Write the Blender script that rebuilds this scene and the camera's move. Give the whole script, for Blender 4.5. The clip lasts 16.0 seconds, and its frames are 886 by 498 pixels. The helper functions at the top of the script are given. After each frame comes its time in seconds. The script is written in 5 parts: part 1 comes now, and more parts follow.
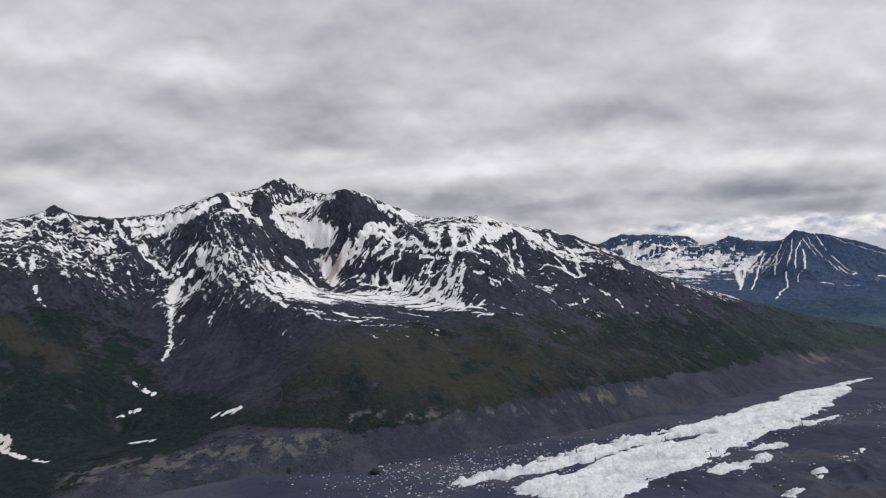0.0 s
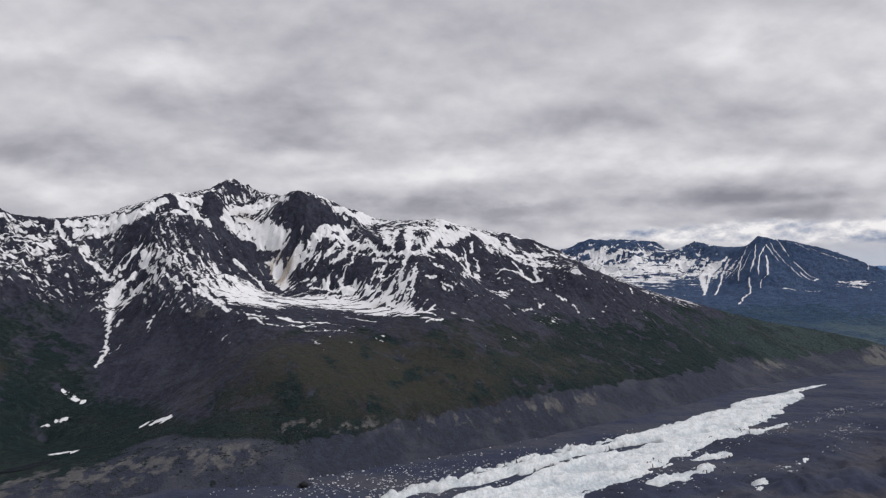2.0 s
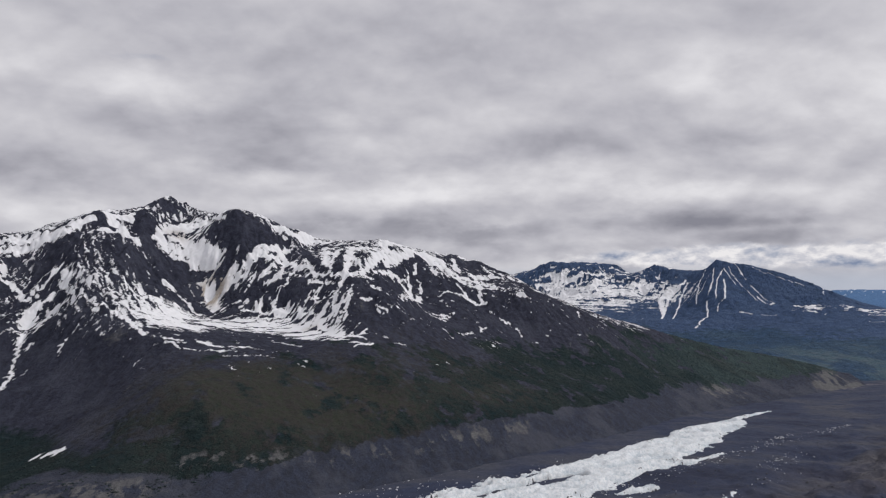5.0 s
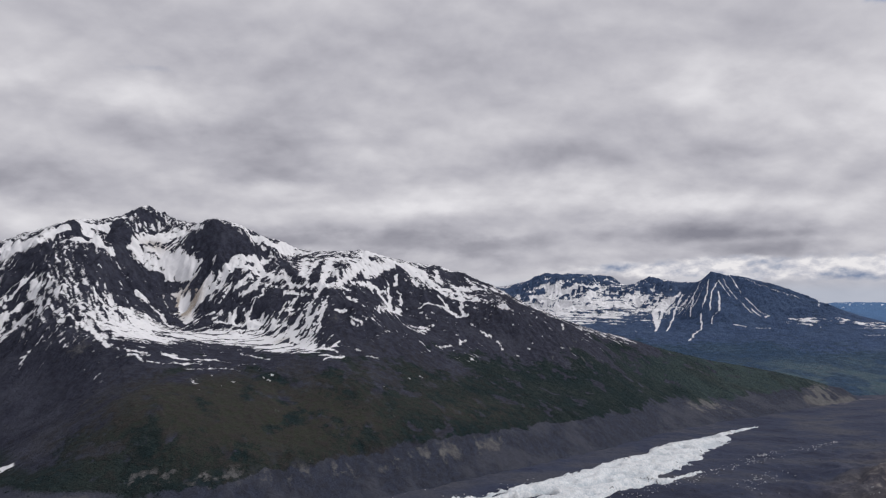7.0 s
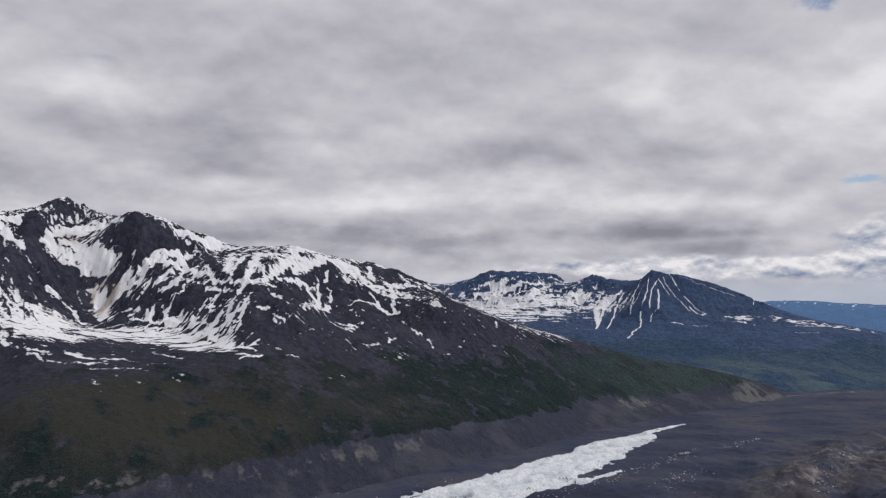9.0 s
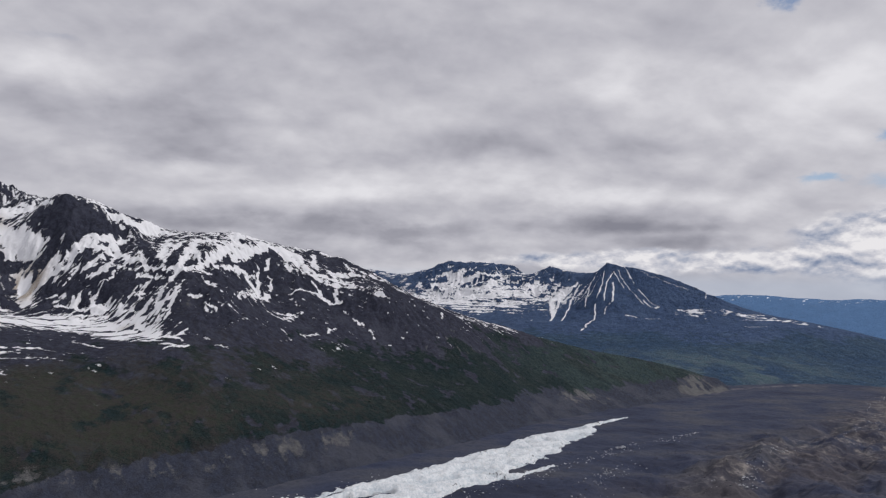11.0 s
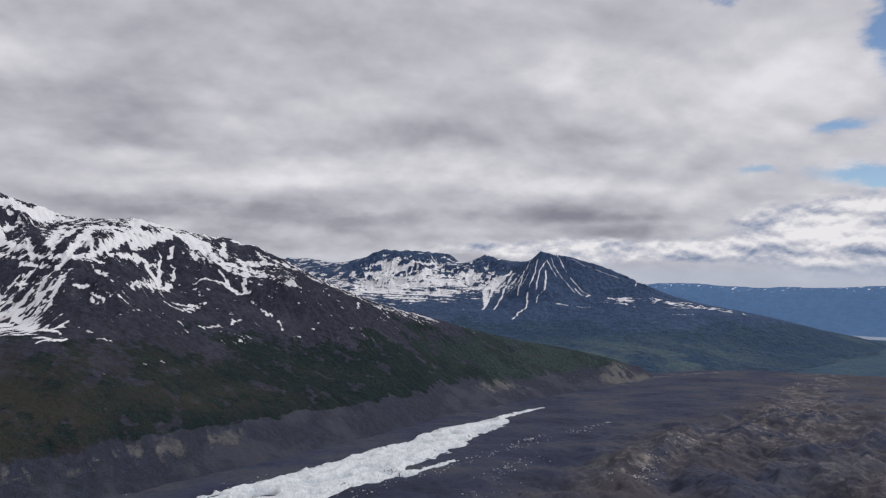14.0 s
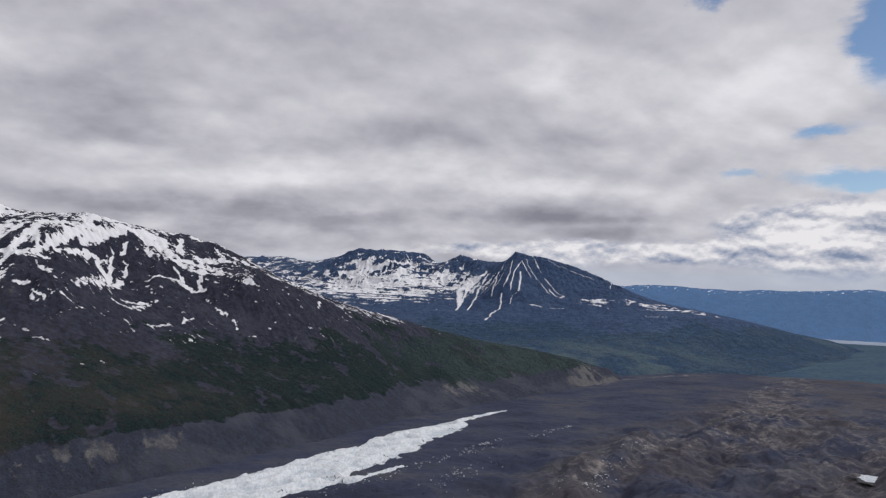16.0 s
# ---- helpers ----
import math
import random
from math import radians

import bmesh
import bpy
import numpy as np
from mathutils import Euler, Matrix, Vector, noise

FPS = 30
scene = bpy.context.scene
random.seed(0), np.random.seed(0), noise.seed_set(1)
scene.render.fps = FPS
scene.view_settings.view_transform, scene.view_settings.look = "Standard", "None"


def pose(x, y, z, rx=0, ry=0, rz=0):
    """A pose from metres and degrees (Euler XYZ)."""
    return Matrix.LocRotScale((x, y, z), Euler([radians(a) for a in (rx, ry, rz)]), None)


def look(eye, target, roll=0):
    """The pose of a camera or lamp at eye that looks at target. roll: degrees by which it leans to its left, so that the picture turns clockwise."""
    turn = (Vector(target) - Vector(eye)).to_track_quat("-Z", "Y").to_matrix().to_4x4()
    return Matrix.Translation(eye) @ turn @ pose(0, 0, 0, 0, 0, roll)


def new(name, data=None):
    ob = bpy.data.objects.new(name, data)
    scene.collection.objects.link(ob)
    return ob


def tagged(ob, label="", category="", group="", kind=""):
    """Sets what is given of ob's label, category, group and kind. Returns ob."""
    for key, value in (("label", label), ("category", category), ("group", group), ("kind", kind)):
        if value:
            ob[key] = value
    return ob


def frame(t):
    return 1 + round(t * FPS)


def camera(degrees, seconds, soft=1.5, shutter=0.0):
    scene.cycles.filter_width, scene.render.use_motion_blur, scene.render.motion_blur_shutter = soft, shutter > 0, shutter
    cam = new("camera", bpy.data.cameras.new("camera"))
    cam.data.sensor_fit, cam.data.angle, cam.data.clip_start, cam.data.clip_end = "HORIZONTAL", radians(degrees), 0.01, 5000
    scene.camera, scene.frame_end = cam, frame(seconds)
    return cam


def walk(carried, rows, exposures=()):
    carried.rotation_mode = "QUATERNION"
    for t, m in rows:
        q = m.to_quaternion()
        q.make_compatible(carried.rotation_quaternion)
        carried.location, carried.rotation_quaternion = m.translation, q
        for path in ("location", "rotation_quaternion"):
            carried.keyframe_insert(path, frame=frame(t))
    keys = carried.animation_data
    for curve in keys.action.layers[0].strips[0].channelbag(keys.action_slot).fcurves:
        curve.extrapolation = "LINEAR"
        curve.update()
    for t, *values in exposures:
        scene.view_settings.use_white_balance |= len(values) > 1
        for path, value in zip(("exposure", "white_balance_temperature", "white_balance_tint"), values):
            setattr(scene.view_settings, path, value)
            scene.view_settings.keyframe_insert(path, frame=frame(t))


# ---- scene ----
cam = camera(64.0, 16.0, soft=1.25)
METRES, EYE, TILT, LEAN, TURN = 450.0, 250.0, 1.3, 0.8, 0.0
ROWS = [
    (0.0, 0.0038, -0.0003, -0.0008, 0.12, 0.0, -0.01),
    (0.5, 0.0302, 0.0164, -0.0007, 0.37, 0.17, -0.03),
    (1.0, 0.0568, 0.0329, -0.0005, -0.38, 0.22, 0.01),
    (1.5, 0.0835, 0.0491, -0.0003, -1.26, 0.33, -0.06),
    (2.0, 0.1103, 0.065, -0.0001, -1.81, 0.3, -0.41),
    (2.5, 0.1373, 0.0806, 0.0002, -2.67, 0.64, -0.49),
    (3.0, 0.1644, 0.096, 0.0005, -2.38, 1.61, -0.66),
    (3.5, 0.1917, 0.111, 0.0008, -2.72, 1.7, -0.82),
    (4.0, 0.219, 0.1259, 0.0012, -3.89, 1.69, -0.81),
    (6.5, 0.3575, 0.1962, 0.0036, -3.92, 2.88, -0.75),
    (7.0, 0.3854, 0.2096, 0.0042, -3.72, 2.98, -0.94),
    (7.5, 0.4135, 0.2227, 0.0047, -6.25, 3.27, -1.11),
    (8.0, 0.4416, 0.2356, 0.0053, -6.04, 3.24, -1.1),
    (8.5, 0.4697, 0.2482, 0.0059, -6.23, 3.17, -1.33),
    (9.0, 0.498, 0.2607, 0.0065, -7.44, 2.8, -1.24),
    (11.5, 0.6398, 0.3198, 0.0096, -11.65, 2.05, -2.14),
    (12.0, 0.6682, 0.331, 0.0102, -13.27, 2.07, -2.0),
    (12.5, 0.6967, 0.3421, 0.0108, -12.73, 1.94, -1.93),
    (13.0, 0.7252, 0.3529, 0.0114, -12.39, 1.62, -1.86),
    (13.5, 0.7536, 0.3636, 0.012, -13.31, 1.54, -1.99),
    (14.0, 0.7821, 0.3741, 0.0126, -14.34, 1.34, -1.95),
    (14.5, 0.8105, 0.3845, 0.0132, -14.46, 1.24, -2.12),
    (15.0, 0.839, 0.3946, 0.0137, -14.73, 1.38, -2.21),
    (15.5, 0.8674, 0.4046, 0.0142, -15.34, 1.43, -2.42),
    (16.0, 0.8957, 0.4145, 0.0147, -15.62, 1.38, -2.55),
]
walk(cam, [(t, pose(0, 0, EYE, TILT, LEAN, TURN) @ pose(METRES * x, METRES * y, METRES * z, 90 + pitch, roll, yaw)) for t, x, y, z, yaw, pitch, roll in ROWS],
     exposures=[(0.0, 0.06, 6380, 12), (3.0, 0.0, 6360, 12), (8.0, -0.07, 6320, 13), (16.0, -0.08, 6260, 13)])

# ---- world, sun, cloud light ----
SUN_EL, SUN_AZ = 42.0, 92.0
world = bpy.data.worlds.new("sky_world")
scene.world = world
world.use_nodes = True
wt = world.node_tree
wt.nodes.clear()


def nd(tree, kind, **inputs):
    """A node with some of its inputs set by name."""
    n = tree.nodes.new(kind)
    for key, value in inputs.items():
        n.inputs[key.replace("_", " ")].default_value = value
    return n


def mth(tree, op, a, b=0.0, clamp=False):
    n = tree.nodes.new("ShaderNodeMath")
    n.operation, n.use_clamp = op, clamp
    for i, v in enumerate((a, b)):
        if isinstance(v, (int, float)):
            n.inputs[i].default_value = v
        else:
            tree.links.new(v, n.inputs[i])
    return n.outputs[0]


def ramp(tree, fac, *stops, smooth=False):
    n = tree.nodes.new("ShaderNodeValToRGB")
    n.color_ramp.interpolation = "EASE" if smooth else "LINEAR"
    while len(n.color_ramp.elements) < len(stops):
        n.color_ramp.elements.new(0.5)
    for e, (p, c) in zip(n.color_ramp.elements, stops):
        e.position = p
        e.color = (*c, 1) if isinstance(c, tuple) else (c, c, c, 1)
    tree.links.new(fac, n.inputs[0])
    return n.outputs[0]


def mix(tree, fac, a, b, blend="MIX"):
    n = tree.nodes.new("ShaderNodeMix")
    n.data_type, n.blend_type, n.clamp_factor = "RGBA", blend, True
    for socket, v in ((n.inputs[0], fac), (n.inputs[6], a), (n.inputs[7], b)):
        if isinstance(v, tuple):
            socket.default_value = (*v, 1)
        elif isinstance(v, (int, float)):
            socket.default_value = v
        else:
            tree.links.new(v, socket)
    return n.outputs[2]


def noise_of(tree, vector, scale, detail=4.0, rough=0.55, warp=0.0):
    n = nd(tree, "ShaderNodeTexNoise", Scale=scale, Detail=detail, Roughness=rough, Distortion=warp)
    tree.links.new(vector, n.inputs["Vector"])
    return n.outputs["Fac"]


def mapped(tree, vector, scale=(1, 1, 1), loc=(0, 0, 0), rz=0.0):
    n = tree.nodes.new("ShaderNodeMapping")
    n.inputs["Scale"].default_value = scale
    n.inputs["Location"].default_value = loc
    n.inputs["Rotation"].default_value = (0, 0, radians(rz))
    tree.links.new(vector, n.inputs["Vector"])
    return n.outputs[0]


sky = wt.nodes.new("ShaderNodeTexSky")
sky.sky_type, sky.sun_disc = "NISHITA", False
sky.sun_elevation, sky.sun_rotation = radians(SUN_EL), radians(SUN_AZ)
sky.altitude, sky.air_density, sky.dust_density = 900, 1.0, 0.0
way = wt.nodes.new("ShaderNodeTexCoord").outputs["Generated"]
sep = wt.nodes.new("ShaderNodeSeparateXYZ")
wt.links.new(way, sep.inputs[0])


def cloud_plane(lift):
    """The sky's directions laid out flat, as on a high vault."""
    n = wt.nodes.new("ShaderNodeVectorMath")
    n.operation = "DIVIDE"
    c = wt.nodes.new("ShaderNodeCombineXYZ")
    h = mth(wt, "ADD", sep.outputs[2], 0.3 + lift)
    for i in range(3):
        wt.links.new(h, c.inputs[i])
    flat = wt.nodes.new("ShaderNodeVectorMath")
    flat.operation = "MULTIPLY"
    wt.links.new(way, flat.inputs[0])
    flat.inputs[1].default_value = (1, 1, 0)
    wt.links.new(flat.outputs[0], n.inputs[0])
    wt.links.new(c.outputs[0], n.inputs[1])
    return n.outputs[0]


# directions as degrees of azimuth and height, ruffled so that no cloud has a plain outline
def ruffled(amount, scale, detail, rough=0.55):
    n = nd(wt, "ShaderNodeTexNoise", Scale=scale, Detail=detail, Roughness=rough)
    wt.links.new(mapped(wt, way, (1, 1, 2.2)), n.inputs["Vector"])
    back = wt.nodes.new("ShaderNodeVectorMath")
    back.operation = "MULTIPLY_ADD"
    wt.links.new(n.outputs["Color"], back.inputs[0])
    back.inputs[1].default_value = (amount, 0.45 * amount, 0)
    back.inputs[2].default_value = (-0.5 * amount, -0.225 * amount, 0)
    spot = wt.nodes.new("ShaderNodeCombineXYZ")
    wt.links.new(mth(wt, "MULTIPLY", mth(wt, "ARCTAN2", sep.outputs[0], sep.outputs[1]), 57.2958), spot.inputs[0])
    wt.links.new(mth(wt, "MULTIPLY", mth(wt, "ARCSINE", sep.outputs[2]), 57.2958), spot.inputs[1])
    n = wt.nodes.new("ShaderNodeVectorMath")
    wt.links.new(spot.outputs[0], n.inputs[0])
    wt.links.new(back.outputs[0], n.inputs[1])
    return n.outputs[0]


def heaps(spot, rows):
    """The sum of soft cloud masses, each (azimuth, height, half breadth, half height, weight)."""
    total = 0.0
    for az, el, ra, re, weight in rows:
        off = wt.nodes.new("ShaderNodeVectorMath")
        off.operation = "MULTIPLY_ADD"
        wt.links.new(spot, off.inputs[0])
        off.inputs[1].default_value = (1 / ra, 1 / re, 0)
        off.inputs[2].default_value = (-az / ra, -el / re, 0)
        sq = wt.nodes.new("ShaderNodeVectorMath")
        sq.operation = "DOT_PRODUCT"
        wt.links.new(off.outputs[0], sq.inputs[0])
        wt.links.new(off.outputs[0], sq.inputs[1])
        total = mth(wt, "ADD", total, mth(wt, "MULTIPLY", mth(wt, "EXPONENT", mth(wt, "MULTIPLY", sq.outputs["Value"], -1.0)), weight))
    return total


soft_spot, crisp_spot = ruffled(7.0, 8.0, 7.0, 0.6), ruffled(5.5, 14.0, 8.0, 0.62)
vault, vault_up = cloud_plane(0.1), cloud_plane(0.125)
heap = noise_of(wt, mapped(wt, vault, (0.9, 1, 1), (3.1, 1.7, 0)), 3.0, 6.0, 0.5, 0.15)
heap_up = noise_of(wt, mapped(wt, vault_up, (0.9, 1, 1), (3.1, 1.7, 0)), 3.0, 6.0, 0.5, 0.15)
puff = noise_of(wt, mapped(wt, vault, (0.9, 1, 1), (0.3, 5.2, 0)), 8.0, 6.0, 0.5, 0.2)
puff_up = noise_of(wt, mapped(wt, vault_up, (0.9, 1, 1), (0.3, 5.2, 0)), 8.0, 6.0, 0.5, 0.2)
lit = mth(wt, "ADD", mth(wt, "MULTIPLY", mth(wt, "SUBTRACT", heap, heap_up), 0.85), mth(wt, "MULTIPLY", mth(wt, "SUBTRACT", puff, puff_up), 0.32))
shade = mth(wt, "ADD", mth(wt, "ADD", 0.54, lit), mth(wt, "MULTIPLY", mth(wt, "SUBTRACT", heap, 0.5), -0.45))
BRIGHT_MASSES = [(-18.3, 15.2, 6, 1.3, 0.2), (-4.2, 12.6, 3, 1.0, 0.1), (3.0, 7.6, 7, 0.7, 0.16), (24.2, 17.2, 2.6, 2.6, 0.14), (-25.1, 6.1, 7, 1.0, 0.14), (25.5, 7.6, 8, 0.7, 0.13),
                 (-0.5, 10.7, 5, 1.4, 0.1), (8.5, 9.0, 5, 1.1, 0.14), (-9.7, 9.0, 6.4, 0.7, 0.1), (39, 14.0, 9, 3.5, 0.2), (18.5, 7.5, 4.1, 0.7, 0.12), (9.0, 5.4, 2.3, 0.5, 0.12), (22, 15.5, 5.5, 1.8, 0.1)]
GREY_MASSES = [(-8.4, 10.2, 6.4, 1.0, -0.12), (6.1, 4.3, 5.5, 0.9, -0.26), (20.4, 5.3, 7.7, 0.8, -0.2), (28.3, 3.7, 5, 0.5, -0.18), (6.0, 17.9, 9, 2.0, -0.1), (-29, 8.1, 4.5, 1.0, -0.12),
               (-4.4, 4.8, 5.5, 1.0, -0.28), (-14, 5.2, 6, 0.9, -0.1), (28, 4.9, 4.5, 0.5, -0.15), (14.3, 11.7, 8.2, 1.7, -0.15), (-11.7, 12.8, 8, 2.4, -0.14), (27.4, 11.6, 5, 1.0, -0.12), (14, 3.2, 6, 0.4, -0.1), (-18, 3.6, 6, 0.6, -0.12), (-14, 18.5, 9, 2.5, -0.1)]
shade = mth(wt, "ADD", shade, mth(wt, "ADD", heaps(soft_spot, BRIGHT_MASSES), heaps(soft_spot, GREY_MASSES)))
tone = ramp(wt, shade, (0.15, (0.25, 0.25, 0.285)), (0.32, (0.36, 0.357, 0.39)), (0.46, (0.48, 0.475, 0.505)), (0.6, (0.6, 0.592, 0.61)), (0.8, (0.8, 0.79, 0.79)))
# small heaps standing along the horizon, bright above and blue-grey below
row, row_up = (noise_of(wt, mapped(wt, way, (1, 1, 2.0), (0.4, 0.1, dz)), 15.0, 6.0, 0.55, 0.1) for dz in (0.0, 0.014))
row_shade = mth(wt, "ADD", mth(wt, "ADD", 0.61, mth(wt, "MULTIPLY", mth(wt, "SUBTRACT", row, row_up), 2.2)), mth(wt, "MULTIPLY", mth(wt, "SUBTRACT", row, 0.5), 0.35))
TOWERS = [(43.2, 5.3, 3.4, 1.3, 0.22), (41.8, 3.6, 2.7, 0.6, 0.18), (45.3, 3.2, 2.7, 0.7, 0.16), (30.6, 2.6, 4.0, 0.5, 0.16), (19.5, 2.3, 2.5, 0.5, 0.14), (25.0, 2.6, 2.0, 0.5, 0.12),
          (39.1, 2.3, 1.5, 0.7, -0.34), (44.7, 2.2, 1.3, 0.6, -0.34), (34, 1.8, 3, 0.35, -0.15), (46, 4.6, 3, 0.35, -0.2)]
row_shade = mth(wt, "ADD", row_shade, heaps(crisp_spot, TOWERS))
row_tone = ramp(wt, row_shade, (0.25, (0.22, 0.27, 0.38)), (0.45, (0.42, 0.45, 0.52)), (0.62, (0.6, 0.6, 0.63)), (0.85, (0.86, 0.84, 0.82)))
row_fac = ramp(wt, heaps(soft_spot, [(43.5, 3.4, 6.5, 2.6, 1.3), (30, 2.4, 8, 0.9, 0.9), (18, 2.2, 7, 0.7, 0.6), (60, 3.0, 12, 2.5, 1.2)]), (0.3, 0.0), (0.6, 1.0))
tone = mix(wt, row_fac, tone, row_tone)
tone = mix(wt, ramp(wt, sep.outputs[2], (0.012, 0.75), (0.032, 0.0)), tone, (0.46, 0.5, 0.57))
GAPS = [(47.5, 17.2, 2.2, 3.4, 1.1), (36.3, 21.4, 1.6, 1.0, 0.9), (43.6, 11.0, 2.4, 0.55, 0.8), (46.5, 7.7, 5.0, 0.8, 1.0), (38.5, 8.4, 1.2, 0.5, 0.6), (60, 12, 8, 7, 0.9), (-20, 17.2, 6, 0.5, 0.3), (-30, 15.5, 3, 0.5, 0.3)]
cover = ramp(wt, mth(wt, "ADD", mth(wt, "SUBTRACT", 1.0, heaps(crisp_spot, GAPS)), mth(wt, "MULTIPLY", mth(wt, "SUBTRACT", puff, 0.5), 0.5)), (0.2, 0.0), (0.8, 1.0), smooth=True)
bg_sky = nd(wt, "ShaderNodeBackground", Strength=0.085)
wt.links.new(sky.outputs[0], bg_sky.inputs[0])
bg_cloud = nd(wt, "ShaderNodeBackground", Strength=1.0)
wt.links.new(tone, bg_cloud.inputs[0])
both = wt.nodes.new("ShaderNodeMixShader")
wt.links.new(cover, both.inputs[0])
wt.links.new(bg_sky.outputs[0], both.inputs[1])
wt.links.new(bg_cloud.outputs[0], both.inputs[2])
wt.links.new(both.outputs[0], wt.nodes.new("ShaderNodeOutputWorld").inputs[0])

sun_data = bpy.data.lights.new("sun", "SUN")
sun_data.energy, sun_data.angle, sun_data.color = 1.5, radians(11), (1.0, 0.96, 0.9)
sun = new("sun", sun_data)
sx, sy = math.sin(radians(SUN_AZ)), math.cos(radians(SUN_AZ))
sun.matrix_world = look((0, 0, 0), (-sx * math.cos(radians(SUN_EL)), -sy * math.cos(radians(SUN_EL)), -math.sin(radians(SUN_EL))))


# ---- materials ----
def material(name):
    m = bpy.data.materials.new(name)
    m.use_nodes = True
    t = m.node_tree
    t.nodes.clear()
    out = t.nodes.new("ShaderNodeOutputMaterial")
    pos = t.nodes.new("ShaderNodeNewGeometry").outputs["Position"]
    return m, t, out, pos


def attr(t, name):
    n = t.nodes.new("ShaderNodeAttribute")
    n.attribute_name = name
    return n.outputs["Fac"]


def surface(t, out, colour, rough=0.9, bump=None, strength=0.5, distance=1.0, spec=0.2):
    b = nd(t, "ShaderNodeBsdfPrincipled")
    b.inputs["Specular IOR Level"].default_value = spec
    if isinstance(colour, tuple):
        b.inputs["Base Color"].default_value = (*colour, 1)
    else:
        t.links.new(colour, b.inputs["Base Color"])
    if isinstance(rough, (int, float)):
        b.inputs["Roughness"].default_value = rough
    else:
        t.links.new(rough, b.inputs["Roughness"])
    if bump is not None:
        n = nd(t, "ShaderNodeBump", Strength=strength, Distance=distance)
        t.links.new(bump, n.inputs["Height"])
        t.links.new(n.outputs[0], b.inputs["Normal"])
    t.links.new(b.outputs[0], out.inputs[0])
    return b


def slope_material(name, rock_dark, rock_light, turf_a, turf_b, grain, gold_a=(0.045, 0.05, 0.037), gold_b=(0.051, 0.046, 0.044)):
    """Mountain side: rock, scree, turf, pale bare ground and old snow, led by the mesh's own cover layers; two of them
    also paint haze and sunlight into the turf.
    """
    m, t, out, pos = material(name)
    n1 = noise_of(t, pos, 0.55 / grain, 6, 0.7)
    n2 = noise_of(t, pos, 0.1 / grain, 6, 0.65)
    n3 = noise_of(t, pos, 0.016 / grain, 5, 0.6)
    runs = attr(t, "grain")
    rock = mix(t, ramp(t, n1, (0.32, 0.0), (0.7, 1.0)), rock_dark, rock_light)
    rock = mix(t, ramp(t, n2, (0.38, 0.0), (0.62, 0.8)), rock, tuple(0.6 * c for c in rock_dark))
    rock = mix(t, ramp(t, runs, (0.3, 0.35), (0.6, 0.0)), rock, tuple(0.68 * c for c in rock_dark))
    rock = mix(t, ramp(t, n3, (0.5, 0.0), (0.66, 0.6)), rock, (rock_light[0] * 0.96, rock_light[1] * 0.97, rock_light[2] * 0.94))
    turf = mix(t, ramp(t, n3, (0.42, 0.0), (0.6, 1.0)), turf_a, turf_b)
    turf = mix(t, ramp(t, n2, (0.4, 0.0), (0.6, 0.75)), turf, tuple(0.5 * c for c in turf_a))
    turf = mix(t, ramp(t, n1, (0.36, 0.85), (0.56, 0.0)), turf, tuple(0.4 * c for c in turf_a))
    turf = mix(t, ramp(t, n1, (0.66, 0.0), (0.74, 0.6)), turf, tuple(1.7 * c for c in turf_b))
    gold = mix(t, ramp(t, n2, (0.4, 0.0), (0.6, 1.0)), gold_a, gold_b)
    gold = mix(t, ramp(t, n1, (0.34, 0.5), (0.5, 0.0)), gold, tuple(0.8 * c for c in turf_a))
    scree = mix(t, ramp(t, n1, (0.3, 0.0), (0.7, 1.0)), (0.033, 0.04, 0.062), (0.066, 0.075, 0.108))
    scree = mix(t, ramp(t, n2, (0.4, 0.0), (0.62, 0.6)), scree, (0.036, 0.038, 0.047))
    scree = mix(t, ramp(t, n3, (0.48, 0.0), (0.6, 0.6)), scree, (0.085, 0.09, 0.112))
    scree = mix(t, ramp(t, runs, (0.3, 0.05), (0.6, 0.0)), scree, (0.038, 0.04, 0.054))
    jitter = mth(t, "MULTIPLY", mth(t, "SUBTRACT", n1, 0.5), 0.8)
    wide = mth(t, "MULTIPLY", mth(t, "SUBTRACT", n2, 0.5), 1.2)
    col = mix(t, ramp(t, mth(t, "ADD", mth(t, "ADD", attr(t, "green"), jitter), wide), (0.3, 0.0), (0.62, 1.0)), rock, turf)
    col = mix(t, ramp(t, mth(t, "ADD", attr(t, "meadow_sun"), mth(t, "ADD", jitter, wide)), (0.1, 0.0), (0.75, 0.95)), col, gold)
    # lighter, bluer turf that stands in for haze
    haze_turf = mix(t, ramp(t, n2, (0.4, 0.0), (0.6, 1.0)), (0.036, 0.06, 0.07), (0.054, 0.08, 0.078))
    haze_turf = mix(t, ramp(t, n1, (0.36, 0.7), (0.55, 0.0)), haze_turf, turf_b)
    col = mix(t, ramp(t, mth(t, "ADD", attr(t, "haze_turf"), mth(t, "ADD", jitter, wide)), (0.2, 0.0), (0.9, 0.85)), col, haze_turf)
    col = mix(t, ramp(t, mth(t, "ADD", attr(t, "scree"), jitter), (0.35, 0.0), (0.6, 1.0)), col, scree)
    pale = mix(t, n2, (0.1, 0.104, 0.115), (0.19, 0.186, 0.182))
    pale = mix(t, ramp(t, runs, (0.3, 0.3), (0.55, 0.0)), pale, (0.07, 0.07, 0.08))
    col = mix(t, ramp(t, mth(t, "ADD", attr(t, "bare"), mth(t, "ADD", jitter, wide)), (0.3, 0.0), (0.75, 1.0)), col, pale)
    snow_c = mix(t, n2, (0.8, 0.81, 0.84), (0.88, 0.88, 0.89))
